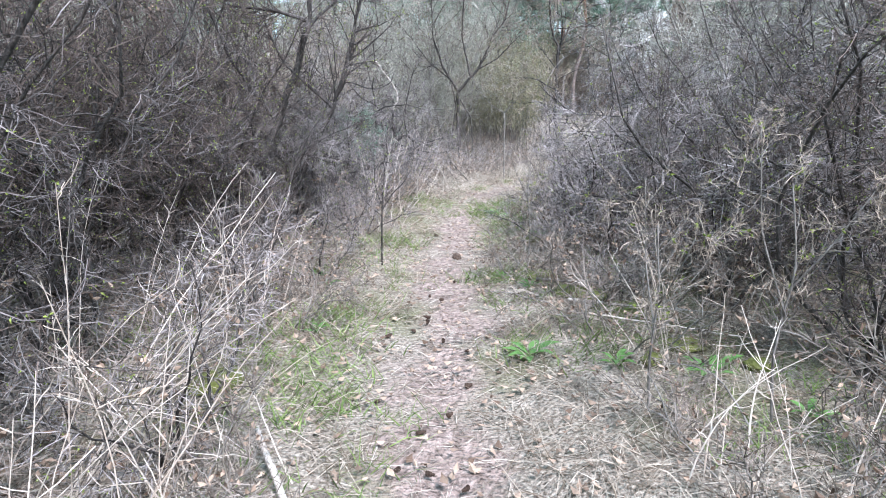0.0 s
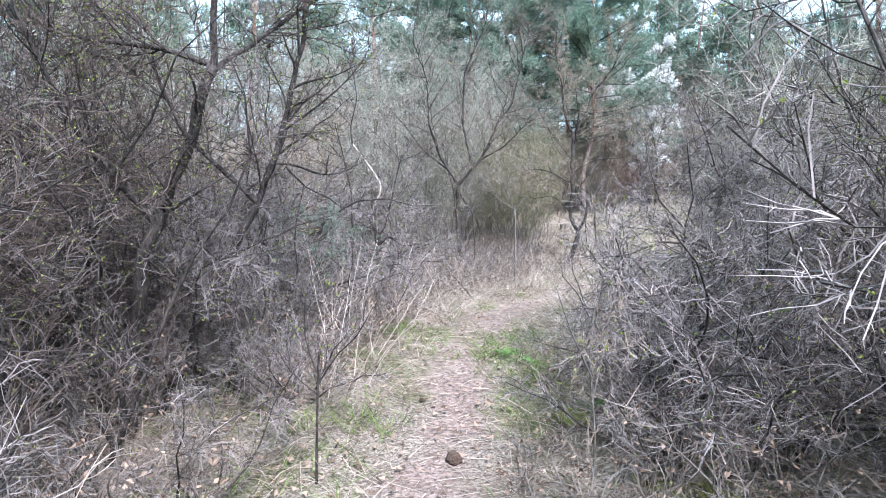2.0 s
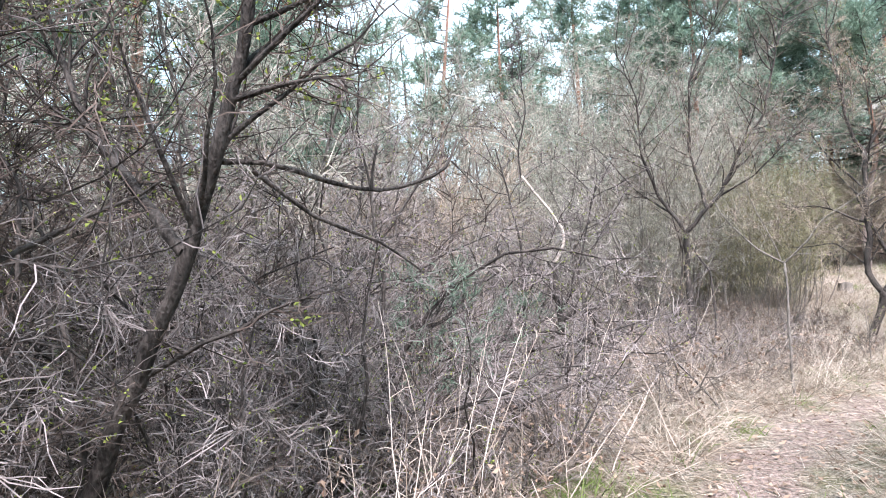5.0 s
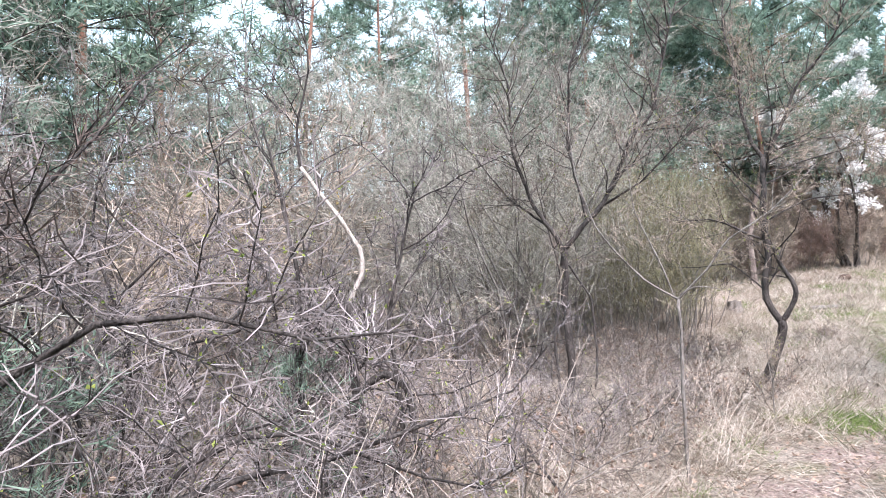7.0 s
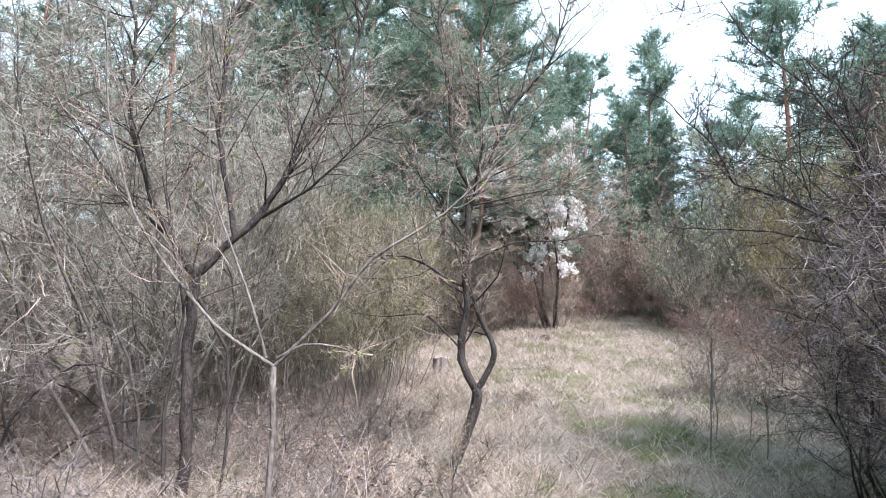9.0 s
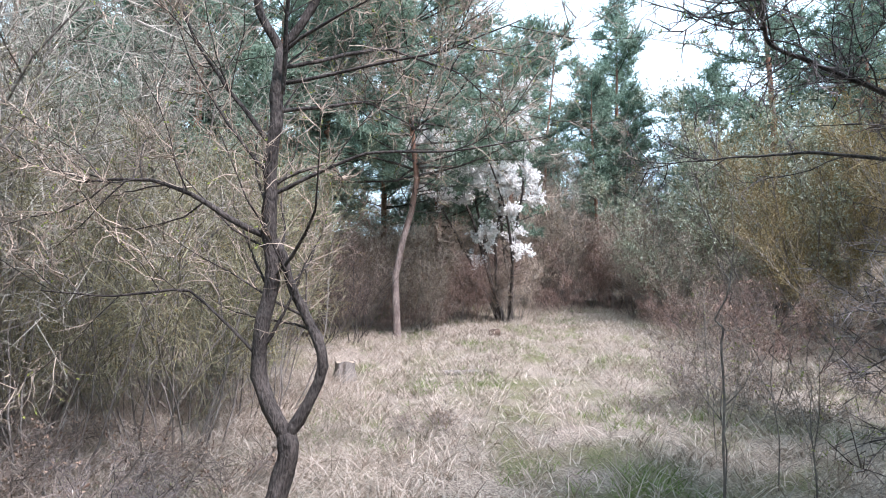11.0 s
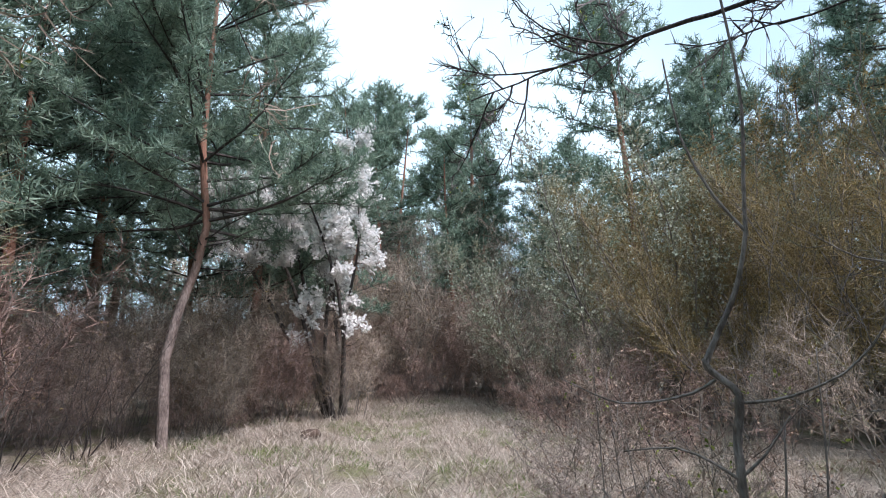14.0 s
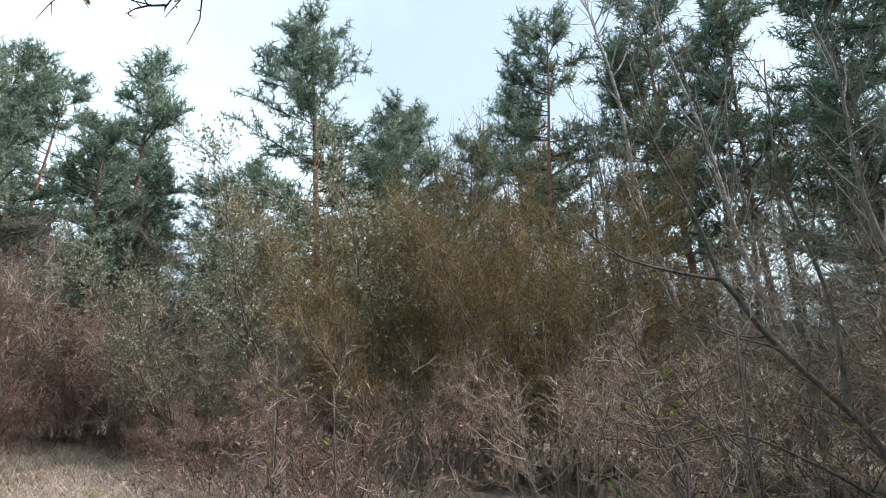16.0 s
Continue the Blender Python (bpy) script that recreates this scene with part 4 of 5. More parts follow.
haze = [shrub("hawthorn_tree", "tall grey-green bare hawthorn with a haze of fine twigs", "tree", 201 + k, stems=5, tall=h, spread=0.34, boughs=19, twigs_per=15, segs=1, r=0.027, bough_r=0.3, bark=BARK_GREY, twig=TWIG_HAZE, bud=0.6,
              bud_size=0.016, bud_mat=CATKIN, twig_len=(0.25, 0.75), spurs=2, spur_len=(0.1, 0.3), crook=0.26, bough_len=0.32, base=0.2, twig_r=0.0042, bough_angle=(0.5, 1.1), lift=0.06, group="hawthorns behind the thicket")
        for k, h in enumerate([5.2, 6.2])]
rng_haze = random.Random(17)
spots = [(-0.6, 17.2, 1.15), (0.6, 18.4, 1.05), (0.3, 19.4, 1.25), (1.2, 20.6, 1.1), (-1.9, 17.5, 1.2), (-1.6, 19.0, 1.2), (-2.8, 16.0), (-4.0, 14.6), (-3.6, 18.2), (-1.0, 21.5), (-5.6, 12.6), (-0.4, 15.9, 0.85), (0.2, 16.9, 1.0), (-3.1, 7.4, 0.85), (4.3, 4.4, 0.85), (4.6, 5.8), (3.6, 8.4, 0.85), (3.9, 7.0, 0.85), (8.2, 13.4, 0.9), (-3.2, 9.4, 0.9), (-4.6, 17.6)]
spots += scatter(rng_haze, (-10, 1, -4.2, 20), 2.1, 2, 15) + scatter(rng_haze, (6.2, 0, 13, 12.5), 2.1, 2, 10) + scatter(rng_haze, (12.6, 11, 17, 16), 1.8, 2, 4) + scatter(rng_haze, (4, 30, 14, 37), 2, 2, 5)
settle(haze, spots, 26, (0.8, 1.05))
dusky = [shrub("thorn_tree", "tall dark red-brown thorn tree of the trailside thicket", "tree", 211 + k, stems=7, tall=h, spread=0.36, boughs=17, twigs_per=11, segs=1, r=0.024, bough_r=0.26, twig=TWIG_DARK, bud=0.25,
               bud_size=0.022, bud_mat=DEAD_LEAF, twig_len=(0.15, 0.5), spurs=2, spur_len=(0.06, 0.2), crook=0.34, bough_len=0.3, base=0.3, twig_r=0.004, bough_angle=(0.5, 1.2), group="dark thorn trees")
         for k, h in enumerate([4.4, 5.2])]
# those at the trail's left also darken the thicket in place of shade
settle(dusky, [(6.0, 13.9, 0.9), (7.2, 13.5), (6.3, 13.3), (5.5, 13.2, 0.9), (-3.0, 2.0, 0.75), (-3.1, 3.4, 0.75), (-3.0, 4.8, 0.75), (-3.3, 0.8, 0.8), (-3.2, 6.0, 0.7), (-4.2, 2.6, 0.9), (-4.3, 4.4, 0.9), (4.1, 24.4, 0.42), (3.4, 23.7, 0.45), (2.7, 23.1, 0.5), (3.7, 25.2, 0.5), (4.5, 25.6, 0.42), (2.2, 24.2, 0.55)], 27, (0.92, 1.05))


# ---- pines ----
def pine(name, label, seed, tall, crown_from, lean=(0, 0), width=2.2, tufts=620, blades=20, crook=0.05, dead=5, tuft=0.2, group="pines of the wood", trunk_r=0.13, top=1.0, gap=0.55, limb_r=0.022, needle=0.018, conical=False, bows=()):
    rng = random.Random(seed)
    root = tagged(new(name), label, "pine tree", group)
    g = Geo()
    n = 16
    pts = []
    for i in range(n + 1):
        u = i / n
        pts.append(Vector((lean[0] * u + crook * math.sin(5 * u + seed), lean[1] * u + crook * math.cos(4 * u + seed), tall * u - 0.1)))
    for height_m, off in bows:
        for p in pts:
            p.x += off * math.exp(-((p.z - height_m) / 0.9) ** 2)
    g.tube(pts, [trunk_r * (1.15 if i == 0 else 1) * (1 - 0.9 * (i / n) ** 1.1) for i in range(n + 1)], 9)
    part("trunk", g.mesh("trunk", BARK_PINE, True), root, "trunk with grey plates below and orange bark above")
    ends = []
    whorls = int((tall - crown_from) / gap)
    for k in range(whorls):
        u = (crown_from + (k + 0.5) * (tall - crown_from) / whorls) / tall
        c = (u * tall - crown_from) / (tall - crown_from)
        h = Geo()
        for j in range(rng.choice((3, 4, 4, 5))):
            p, d = along(pts, min(u + rng.uniform(-0.02, 0.02), 0.99))
            a = rng.uniform(0, 2 * math.pi)
            reach = width * (0.35 + 0.65 * math.sin(math.pi * min(1, 0.18 + 0.82 * (1 - c) ** top))) * (1.05 - 0.75 * c) * rng.uniform(0.55, 1.15) + 0.25 * min(1, width)
            if conical:
                reach = width * (1.0 - 0.82 * c) * rng.uniform(0.6, 1.1) + 0.25
            ln = limb(rng, p, Vector((math.cos(a), math.sin(a), 0.02 + 0.5 * c)), reach, 5, 0.16, 0.03)
            h.tube(ln, taper(limb_r * (1.1 - c) + limb_r * 0.3, limb_r * 0.23, len(ln)), 4)
            for _ in range(int(8 + reach * 6)):
                q, e = along(ln, rng.uniform(0.15, 1))
                w = rand_dir(rng)
                w.z = abs(w.z) * 0.5
                tw = limb(rng, q, e * 0.7 + w, rng.uniform(0.25, 0.6) * min(1, width), 2, 0.2, 0.1)
                h.tube(tw, taper(0.36 * limb_r, 0.18 * limb_r, 3), 3)
                ends += [(tw[-1], (tw[-1] - tw[0]).normalized()), (tw[1], (tw[-1] - tw[0]).normalized())]
            ends.append((ln[-1], (ln[-1] - ln[-2]).normalized()))
        part("branch_whorl", h.mesh("branch_whorl", BARK_DARK), root)
    for _ in range(dead):
        p, d = along(pts, rng.uniform(0.18, crown_from / tall))
        a = rng.uniform(0, 6.28)
        h = Geo()
        ln = limb(rng, p, Vector((math.cos(a), math.sin(a), 0.05)), rng.uniform(0.5, 1.6), 5, 0.2, 0.0)
        h.tube(ln, taper(0.014, 0.003, len(ln)), 4)
        sprout(rng, h, None, ln, 5, 0.1, 0.4, 0.004, 0)
        part("dead_limb", h.mesh("dead_limb", BARK_DARK), root, "dry bare side branch")
    rng.shuffle(ends)
    ends = ends[:tufts]
    r2 = np.random.default_rng(seed)
    c = np.array([tuple(e[0]) for e in ends])
    d = np.array([tuple(e[1]) for e in ends])
    c, d = np.repeat(c, blades, 0), np.repeat(d, blades, 0)
    ray = r2.normal(size=c.shape)
    ray /= np.linalg.norm(ray, axis=1, keepdims=True)
    way = d * 0.5 + ray + np.array([0, 0, 0.12])
    way /= np.linalg.norm(way, axis=1, keepdims=True)
    c = c + d * r2.uniform(-0.12, 0.1, (len(c), 1)) * min(1, width)
    ln = tuft * r2.uniform(0.6, 1.3, (len(c), 1))
    side = np.cross(way, r2.normal(size=c.shape))
    side /= np.linalg.norm(side, axis=1, keepdims=True) + 1e-9
    w = needle
    v = np.stack([c - side * w, c + side * w, c + way * ln], 1).reshape(-1, 3)
    f = np.arange(len(v)).reshape(-1, 3)
    tagged(part("needle_mass", mesh_from("needle_mass", v.tolist(), f.tolist(), NEEDLE), root), kind="stuff")
    return root


leaning = pine("scots_pine", "scots pine with a curved trunk, grey below and orange above", 101, 11.5, 3.4, (0.5, 0.4), 3.4, 3800, 24, 0.05, 7, 0.24, trunk_r=0.085, conical=True, gap=0.42, needle=0.008, bows=((1.3, -0.16), (3.4, 0.2)))
leaning.matrix_basis = pose(5.1, 24.95, ground_at(5.1, 24.95), 0, 0, 0)
pines = [pine("scots_pine", "tall dark green scots pine with a broad layered crown", 102, 13.5, 3.2, (0.3, 0.2), 3.9, 5200, 9, 0.1, 8, 0.27, trunk_r=0.16, conical=True, gap=0.45),
         pine("scots_pine", "slender scots pine with an open wispy crown high up", 103, 12.5, 5.5, (0.5, -0.3), 2.1, 1300, 11, 0.16, 10, 0.24, trunk_r=0.11),
         pine("scots_pine", "scots pine with orange upper trunk and clumped crown", 104, 12.0, 4.2, (-0.4, 0.3), 2.5, 2000, 10, 0.12, 9, 0.25, trunk_r=0.13)]
settle(pines[:1], [(17.4, 27.6, 1.0), (15.2, 32.6, 0.6), (19.6, 14.4, 0.62), (17.8, 12.4, 0.7), (20.6, 24.4, 0.7), (10.5, 13.0, 0.62), (7.2, 29.6, 0.84), (2.4, 27.4, 0.85), (19.4, 26.0, 0.8), (0.2, 26.6, 0.8), (22.0, 14.2, 0.95), (20.2, 12.8, 1.0), (-2.6, 25.4, 0.85), (1.0, 25.0, 0.78), (3.7, 29.4, 0.85), (5.7, 31.4, 0.8), (-1.2, 28.4, 0.85), (-6.6, 11.4, 0.8), (-8.2, 8.2, 0.8), (-6.9, 15.2, 0.82), (-9.0, 4.6, 0.85), (-7.2, 1.6, 0.8), (8.6, 5.6, 0.8), (9.4, 10.0, 0.82)], 31, (0.97, 1.03))
settle(pines[1:2], [(12.3, 35.6, 1.0), (14.4, 38.4, 1.05), (20.2, 21.6, 0.98), (11.0, 33.6, 0.85), (-8.4, 15.6, 0.9), (21.4, 17.0), (-5.6, 20.4, 0.85), (13.2, 40.0), (22.8, 19.6)], 32, (0.97, 1.03))
settle(pines[2:], [(15.3, 34.0, 1.02), (13.6, 32.0, 0.7), (16.6, 30.8, 0.65), (20.9, 18.5, 1.0), (21.5, 27.4, 0.92), (9.0, 33.0, 0.8), (-4.8, 23.8, 0.85), (-9.5, 20.0, 0.95), (17.2, 36.5, 0.9), (23.8, 23.6), (4.0, 32.0, 0.95), (-11.5, 13.5, 0.9), (0.4, 31.5, 0.9), (19.0, 31.6, 0.75)], 33, (0.97, 1.03))


seedling = pine("pine_seedling", "small green pine seedling among the brush", 105, 1.0, 0.12, (0.05, 0.02), 0.42, 130, 12, 0.02, 0, 0.07, "pine seedlings", 0.012, 1.0, 0.14, 0.005, 0.0025)
settle([seedling], [(-1.05, 10.55, 1.0), (-1.35, 8.6, 1.1), (-1.6, 9.3, 0.9), (-1.3, 11.0, 0.8)], 34)


# ---- bare pale trees on the right of the meadow ----
def bare_tree(seed, tall, lean, bark, label):
    rng = random.Random(seed)
    root = tagged(new("bare_tree"), label, "tree", "bare pale trees")
    g, tw = Geo(), Geo()
    pts = [Vector((lean * u / 14 * tall * 0.1 + 0.06 * math.sin(u + seed), 0.06 * math.cos(u * 0.8), tall * u / 14 - 0.1)) for u in range(15)]
    g.tube(pts, taper(0.075, 0.012, len(pts)), 7)
    part("trunk", g.mesh("trunk", bark, True), root)
    for k in range(20):
        p, d = along(pts, rng.uniform(0.28, 0.98))
        a = rng.uniform(0, 6.28)
        h = Geo()
        ln = limb(rng, p, Vector((math.cos(a), math.sin(a), 1.3)), rng.uniform(0.8, 2.2), 6, 0.14, 0.1)
        h.tube(ln, taper(0.016, 0.004, len(ln)), 4)
        sub = sprout(rng, tw, None, ln, 7, 0.3, 0.8, 0.006, 0, lift=0.12, angle=(0.3, 0.8), wobble=0.2, segs=2)
        for s_line in sub:
            sprout(rng, tw, None, s_line, 2, 0.15, 0.4, 0.005, 0, lift=0.1, segs=1)
        part("limb", h.mesh("limb", bark), root)
    tagged(part("twig_mass", tw.mesh("twig_mass", TWIG_GREY), root), kind="stuff")
    return root


birches = [bare_tree(111, 9.6, -1.1, BARK_BIRCH, "slender bare tree with pale grey bark"), bare_tree(112, 8.8, -1.7, BARK_BIRCH, "leaning slender bare tree with pale bark"), bare_tree(113, 8.2, 0.6, BARK_GREY, "thin bare grey tree among the pines")]
for ob, (x, y, rz) in zip(birches, [(15.9, 17.7, -58), (16.3, 16.2, -58), (19.2, 24.2, 10)]):
    ob.matrix_basis = pose(x, y, ground_at(x, y), 0, 0, rz)
for k, (x, y, s) in enumerate([(18.2, 22.6, 0.95), (19.4, 19.6, 1.0), (18.0, 19.2, 0.9), (17.6, 17.0, 0.95), (20.4, 23.4, 0.9), (14.6, 15.0, 0.9), (13.8, 12.6, 0.9), (-7.0, 17.8, 0.8), (-4.2, 19.0, 0.7), (11.8, 34.2, 0.7), (-10, 16, 0.9), (9.8, 36, 0.8), (18.8, 29.4, 0.8), (16.6, 32.4, 0.75)]):
    copy_thing(birches[2], pose(x, y, ground_at(x, y), 0, 0, 77 * k) @ Matrix.Scale(s, 4))


# ---- the flowering tree ----
def blossom_tree(place):
    rng = random.Random(121)
    root = tagged(new("flowering_tree"), "wild plum tree in full white blossom before pines", "tree")
    tw, fl = Geo(), Geo()
    for k in range(7):
        g = Geo()
        a = 0.9 * k
        pts = limb(rng, Vector((0.15 * math.cos(a), 0.15 * math.sin(a), -0.05)), Vector((math.cos(a) * 0.2 - 0.2, math.sin(a) * 0.22 + 0.03, 1)), rng.uniform(5.2, 7.0), 12, 0.14, 0.05)
        g.tube(pts, taper(0.06, 0.008, len(pts)), 5)
        for j in range(22):
            p, d = along(pts, rng.uniform(0.25, 1))
            w = rand_dir(rng)
            ln = limb(rng, p, d * 0.5 + w, rng.uniform(0.35, 0.95), 5, 0.2, 0.03)
            g.tube(ln, taper(0.012, 0.003, len(ln)), 3)
            lines = sprout(rng, tw, None, ln, 9, 0.15, 0.5, 0.004, 0)
            if p.z < 2.9 and rng.random() < 0.88:
                continue
            for line in lines:
                for _ in range(32):
                    q, e = along(line, rng.random())
                    w = rand_dir(rng)
                    fl.leaf(q + w * 0.03, w, w.cross(rand_dir(rng)).normalized(), rng.uniform(0.05, 0.1), rng.uniform(0.045, 0.085))
        part("stem", g.mesh("stem", BARK_DARK, True), root)
    finish(root, tw, fl, TWIG_BROWN, PETAL, "blossom_mass")
    root.matrix_basis = pose(place[0], place[1], ground_at(*place), 0, 0, 30)


blossom_tree((8.45, 27.5))


# ---- far woods that close the place all around ----
def far_woods():
    rng = random.Random(131)
    g, nd, tr = Geo(), Geo(), Geo()
    count = 0
    while count < 330:
        a, r = rng.uniform(0, 2 * math.pi), rng.uniform(24, 52)
        x, y = 5 + r * math.cos(a), 15 + r * math.sin(a)
        if 2 < x < 24 and y < 42 and y > 10 and x < 21:
            continue
        count += 1
        z = ground_at(x, y)
        h = rng.uniform(9, 14)
        base = Vector((x, y, z - 0.2))
        tr.tube([base, base + Vector((rng.uniform(-0.3, 0.3), rng.uniform(-0.3, 0.3), h * 0.55)), base + Vector((rng.uniform(-0.5, 0.5), rng.uniform(-0.5, 0.5), h))], [0.16, 0.11, 0.02], 5)
        evergreen = rng.random() < 0.6
        for _ in range(130 if evergreen else 60):
            u = rng.uniform(0.4 if evergreen else 0.15, 1)
            w = 2.3 * (1.25 - u) + 0.2
            p = base + Vector((rng.gauss(0, w * 0.5), rng.gauss(0, w * 0.5), h * u))
            if evergreen:
                for _ in range(5):
                    d = rand_dir(rng)
                    nd.leaf(p + rand_dir(rng) * 0.25, d, d.cross(rand_dir(rng)).normalized(), rng.uniform(0.3, 0.6), 0.09)
            else:
                for _ in range(2):
                    g.spike(p, p + (rand_dir(rng) + Vector((0, 0, 0.8))) * rng.uniform(0.5, 1.3), 0.016)
        for _ in range(70):
            p = base + Vector((rng.gauss(0, 1.8), rng.gauss(0, 1.8), rng.uniform(0, 2.5)))
            g.spike(p, p + (rand_dir(rng) * 0.55 + Vector((0, 0, 1))) * rng.uniform(1.2, 4.0), 0.035)
    for name, geo, mat, label in (("far_trunks", tr, BARK_DARK, "dark trunks of the surrounding wood"), ("far_brush", g, TWIG_BROWN, "brown bare brush of the surrounding wood"), ("far_needles", nd, NEEDLE, "dark green crowns of the surrounding wood")):
        tagged(new(name, geo.mesh(name, mat)), label, "woods", kind="stuff")


far_woods()


def backdrop():
    """The dim wood beyond, an uneven dark rim far off."""
    rng = random.Random(133)
    g = Geo()
    n = 420
    for k in range(n):
        a = 2 * math.pi * k / n
        r = 62 + rng.uniform(-1.5, 1.5)
        x, y = 5 + r * math.cos(a), 15 + r * math.sin(a)
        z = ground_at(x, y)
        g.v += [(x, y, z - 1), (x, y, z + 7.5 + 2.2 * noise.noise(Vector((k * 0.13, 0, 0))) + rng.uniform(-0.9, 0.9))]
    for k in range(n):
        b = (k + 1) % n
        g.f.append((2 * k, 2 * b, 2 * b + 1, 2 * k + 1))
    tagged(new("backdrop", g.mesh("backdrop", material("far_wood", (0.05, 0.045, 0.036), (0.19, 0.175, 0.14), 0.5, stretch=(1, 1, 0.25), bump=0))), "dim mass of distant woodland", "woods", kind="structure")


backdrop()


# ---- grass, litter and small things ----
def ribbons(name, label, category, base, way, length, width, droop, mat, segs=3, seed=0):
    """Many grass blades as one mesh: curved tapering ribbons."""
    rng = np.random.default_rng(seed)
    n = len(base)
    side = np.cross(way, rng.normal(size=(n, 3)))
    side /= np.linalg.norm(side, axis=1, keepdims=True) + 1e-9
    rows = []
    for i in range(segs + 1):
        u = i / segs
        c = base + way * (length * u)[:, None]
        c[:, 2] -= droop * length * u * u
        out = way.copy()
        out[:, 2] = 0
        c += out * (droop * length * 0.5 * u * u)[:, None]
        w = (width * (1 - 0.85 * u))[:, None]
        rows.append(c - side * w / 2)
        rows.append(c + side * w / 2)
    v = np.stack(rows, 1)
    floor_z = height(v[..., 0], v[..., 1]) + 0.006
    v[..., 2] = np.maximum(v[..., 2], floor_z)
    k = 2 * (segs + 1)
    o = np.arange(n)[:, None] * k
    quads = np.concatenate([o + np.array([[2 * i, 2 * i + 1, 2 * i + 3, 2 * i + 2]]) for i in range(segs)], 0)
    me = bpy.data.meshes.new(name)
    me.from_pydata(v.reshape(-1, 3).tolist(), [], quads.tolist())
    me.materials.append(mat)
    return tagged(new(name, me), label, category, kind="stuff")


def tussocks(rng, centres, per, spread, lo, hi, up=(0.5, 1.2)):
    c = np.repeat(centres, per, 0)
    n = len(c)
    c = c + rng.normal(0, spread, (n, 2))
    base = np.column_stack([c, height(c[:, 0], c[:, 1]) - 0.01])
    a = rng.uniform(0, 2 * np.pi, n)
    way = np.column_stack([np.cos(a), np.sin(a), rng.uniform(*up, n)])
    way /= np.linalg.norm(way, axis=1, keepdims=True)
    return base, way, rng.uniform(lo, hi, n)


def spread_points(rng, n, box, keep):
    p = np.column_stack([rng.uniform(box[0], box[2], n), rng.uniform(box[1], box[3], n)])
    return p[keep(p[:, 0], p[:, 1])]


rg = np.random.default_rng(12)


def near_edge(x, y):
    d = trail_distance(x, y)
    return (d > 0.2 + 0.3 * rg.random(len(x))) & (rg.random(len(x)) < np.clip(1.25 - 0.3 * (d - 0.3), 0.1, 1))


c = spread_points(rg, 3400, (-3.2, 0.2, 4.6, 13.5), near_edge)
b1, w1, l1 = tussocks(rg, c, 20, 0.06, 0.12, 0.42, (0.5, 1.8))
c = spread_points(rg, 2300, (-2.6, 9.3, 3.6, 21.5), lambda x, y: trail_distance(x, y) > 0.5)
b2, w2, l2 = tussocks(rg, c, 28, 0.07, 0.18, 0.62, (0.5, 2.2))
ribbons("trailside_grass", "dull matted dead grass hanging over the trail's edges", "dry grass", b1, w1, l1, rg.uniform(0.0035, 0.007, len(l1)), rg.uniform(0.2, 1.1, len(l1)), STRAW_DULL, 3, 1)
ribbons("tall_dry_grass", "pale dead grass in tall tussocks", "dry grass", b2, w2, l2, rg.uniform(0.004, 0.008, len(l2)), rg.uniform(0.1, 1.0, len(l2)), STRAW, 3, 5)
c = spread_points(rg, 7600, (-1, 13, 13, 33), lambda x, y: (np.abs(x - (0.44 * (y - 14) + 4.5)) < 5.4) & (rg.random(len(x)) < np.clip(trail_distance(x, y) / 0.8, 0.6, 1)))
b1, w1, l1 = tussocks(rg, c, 17, 0.07, 0.1, 0.36, (0.9, 2.6))
ribbons("meadow_grass", "straw-coloured winter grass of the sloping meadow", "dry grass", b1, w1, l1, rg.uniform(0.007, 0.015, len(l1)), rg.uniform(0.1, 0.8, len(l1)), STRAW, 2, 2)

GREENS = [(-0.72, 3.9), (-0.8, 3.3), (0.55, 7.7), (0.75, 8.2), (0.5, 5.0), (-0.35, 8.3), (-0.55, 6.3), (0.9, 3.4), (3.6, 13.2), (2.9, 14.1), (4.4, 14.4), (3.0, 13.8), (5.6, 16.6), (-0.5, 2.6), (0.85, 7.2), (1.6, 13.0), (4.6, 20.2), (6.4, 23.6), (3.9, 22.0)]
c = np.array(GREENS)
c = np.repeat(c, 26, 0) + rg.normal(0, 0.2, (26 * len(c), 2))
mead = spread_points(rg, 4600, (0, 13, 12, 32), lambda x, y: (np.abs(x - (0.44 * (y - 14) + 4.2)) < 4.2) & (np.sin(x * 1.9 + 1) * np.sin(y * 1.4 + 0.5) > 0.15))
edge = spread_points(rg, 1300, (-2.5, 0.5, 3.2, 12), lambda x, y: (trail_distance(x, y) > 0.3) & (np.sin(x * 2.9) * np.sin(y * 2.1) > 0.1))
c = np.vstack([c, mead, edge])
b1, w1, l1 = tussocks(rg, c, 13, 0.06, 0.07, 0.24, (0.9, 2.5))
ribbons("green_grass", "fresh green grass blades between the straw", "grass", b1, w1, l1, rg.uniform(0.004, 0.010, len(l1)), rg.uniform(0.1, 0.5, len(l1)), GREEN_GRASS, 2, 3)

# straw and needles lying flat on the trodden soil
n = 42000
p = np.column_stack([rg.uniform(-2.5, 4.5, n), rg.uniform(0.2, 15, n)])
p = p[trail_distance(p[:, 0], p[:, 1]) < rg.uniform(0.1, 1.2, n)]
a = rg.uniform(0, 2 * np.pi, len(p))
way = np.column_stack([np.cos(a), np.sin(a), rg.uniform(-0.02, 0.14, len(a))])
ribbons("straw_litter", "broken straw and needles lying on the trodden soil", "litter", np.column_stack([p, height(p[:, 0], p[:, 1]) + 0.008]), way, rg.uniform(0.05, 0.24, len(a)), rg.uniform(0.002, 0.006, len(a)),
        np.full(len(a), 0.05), STRAW, 2, 4)


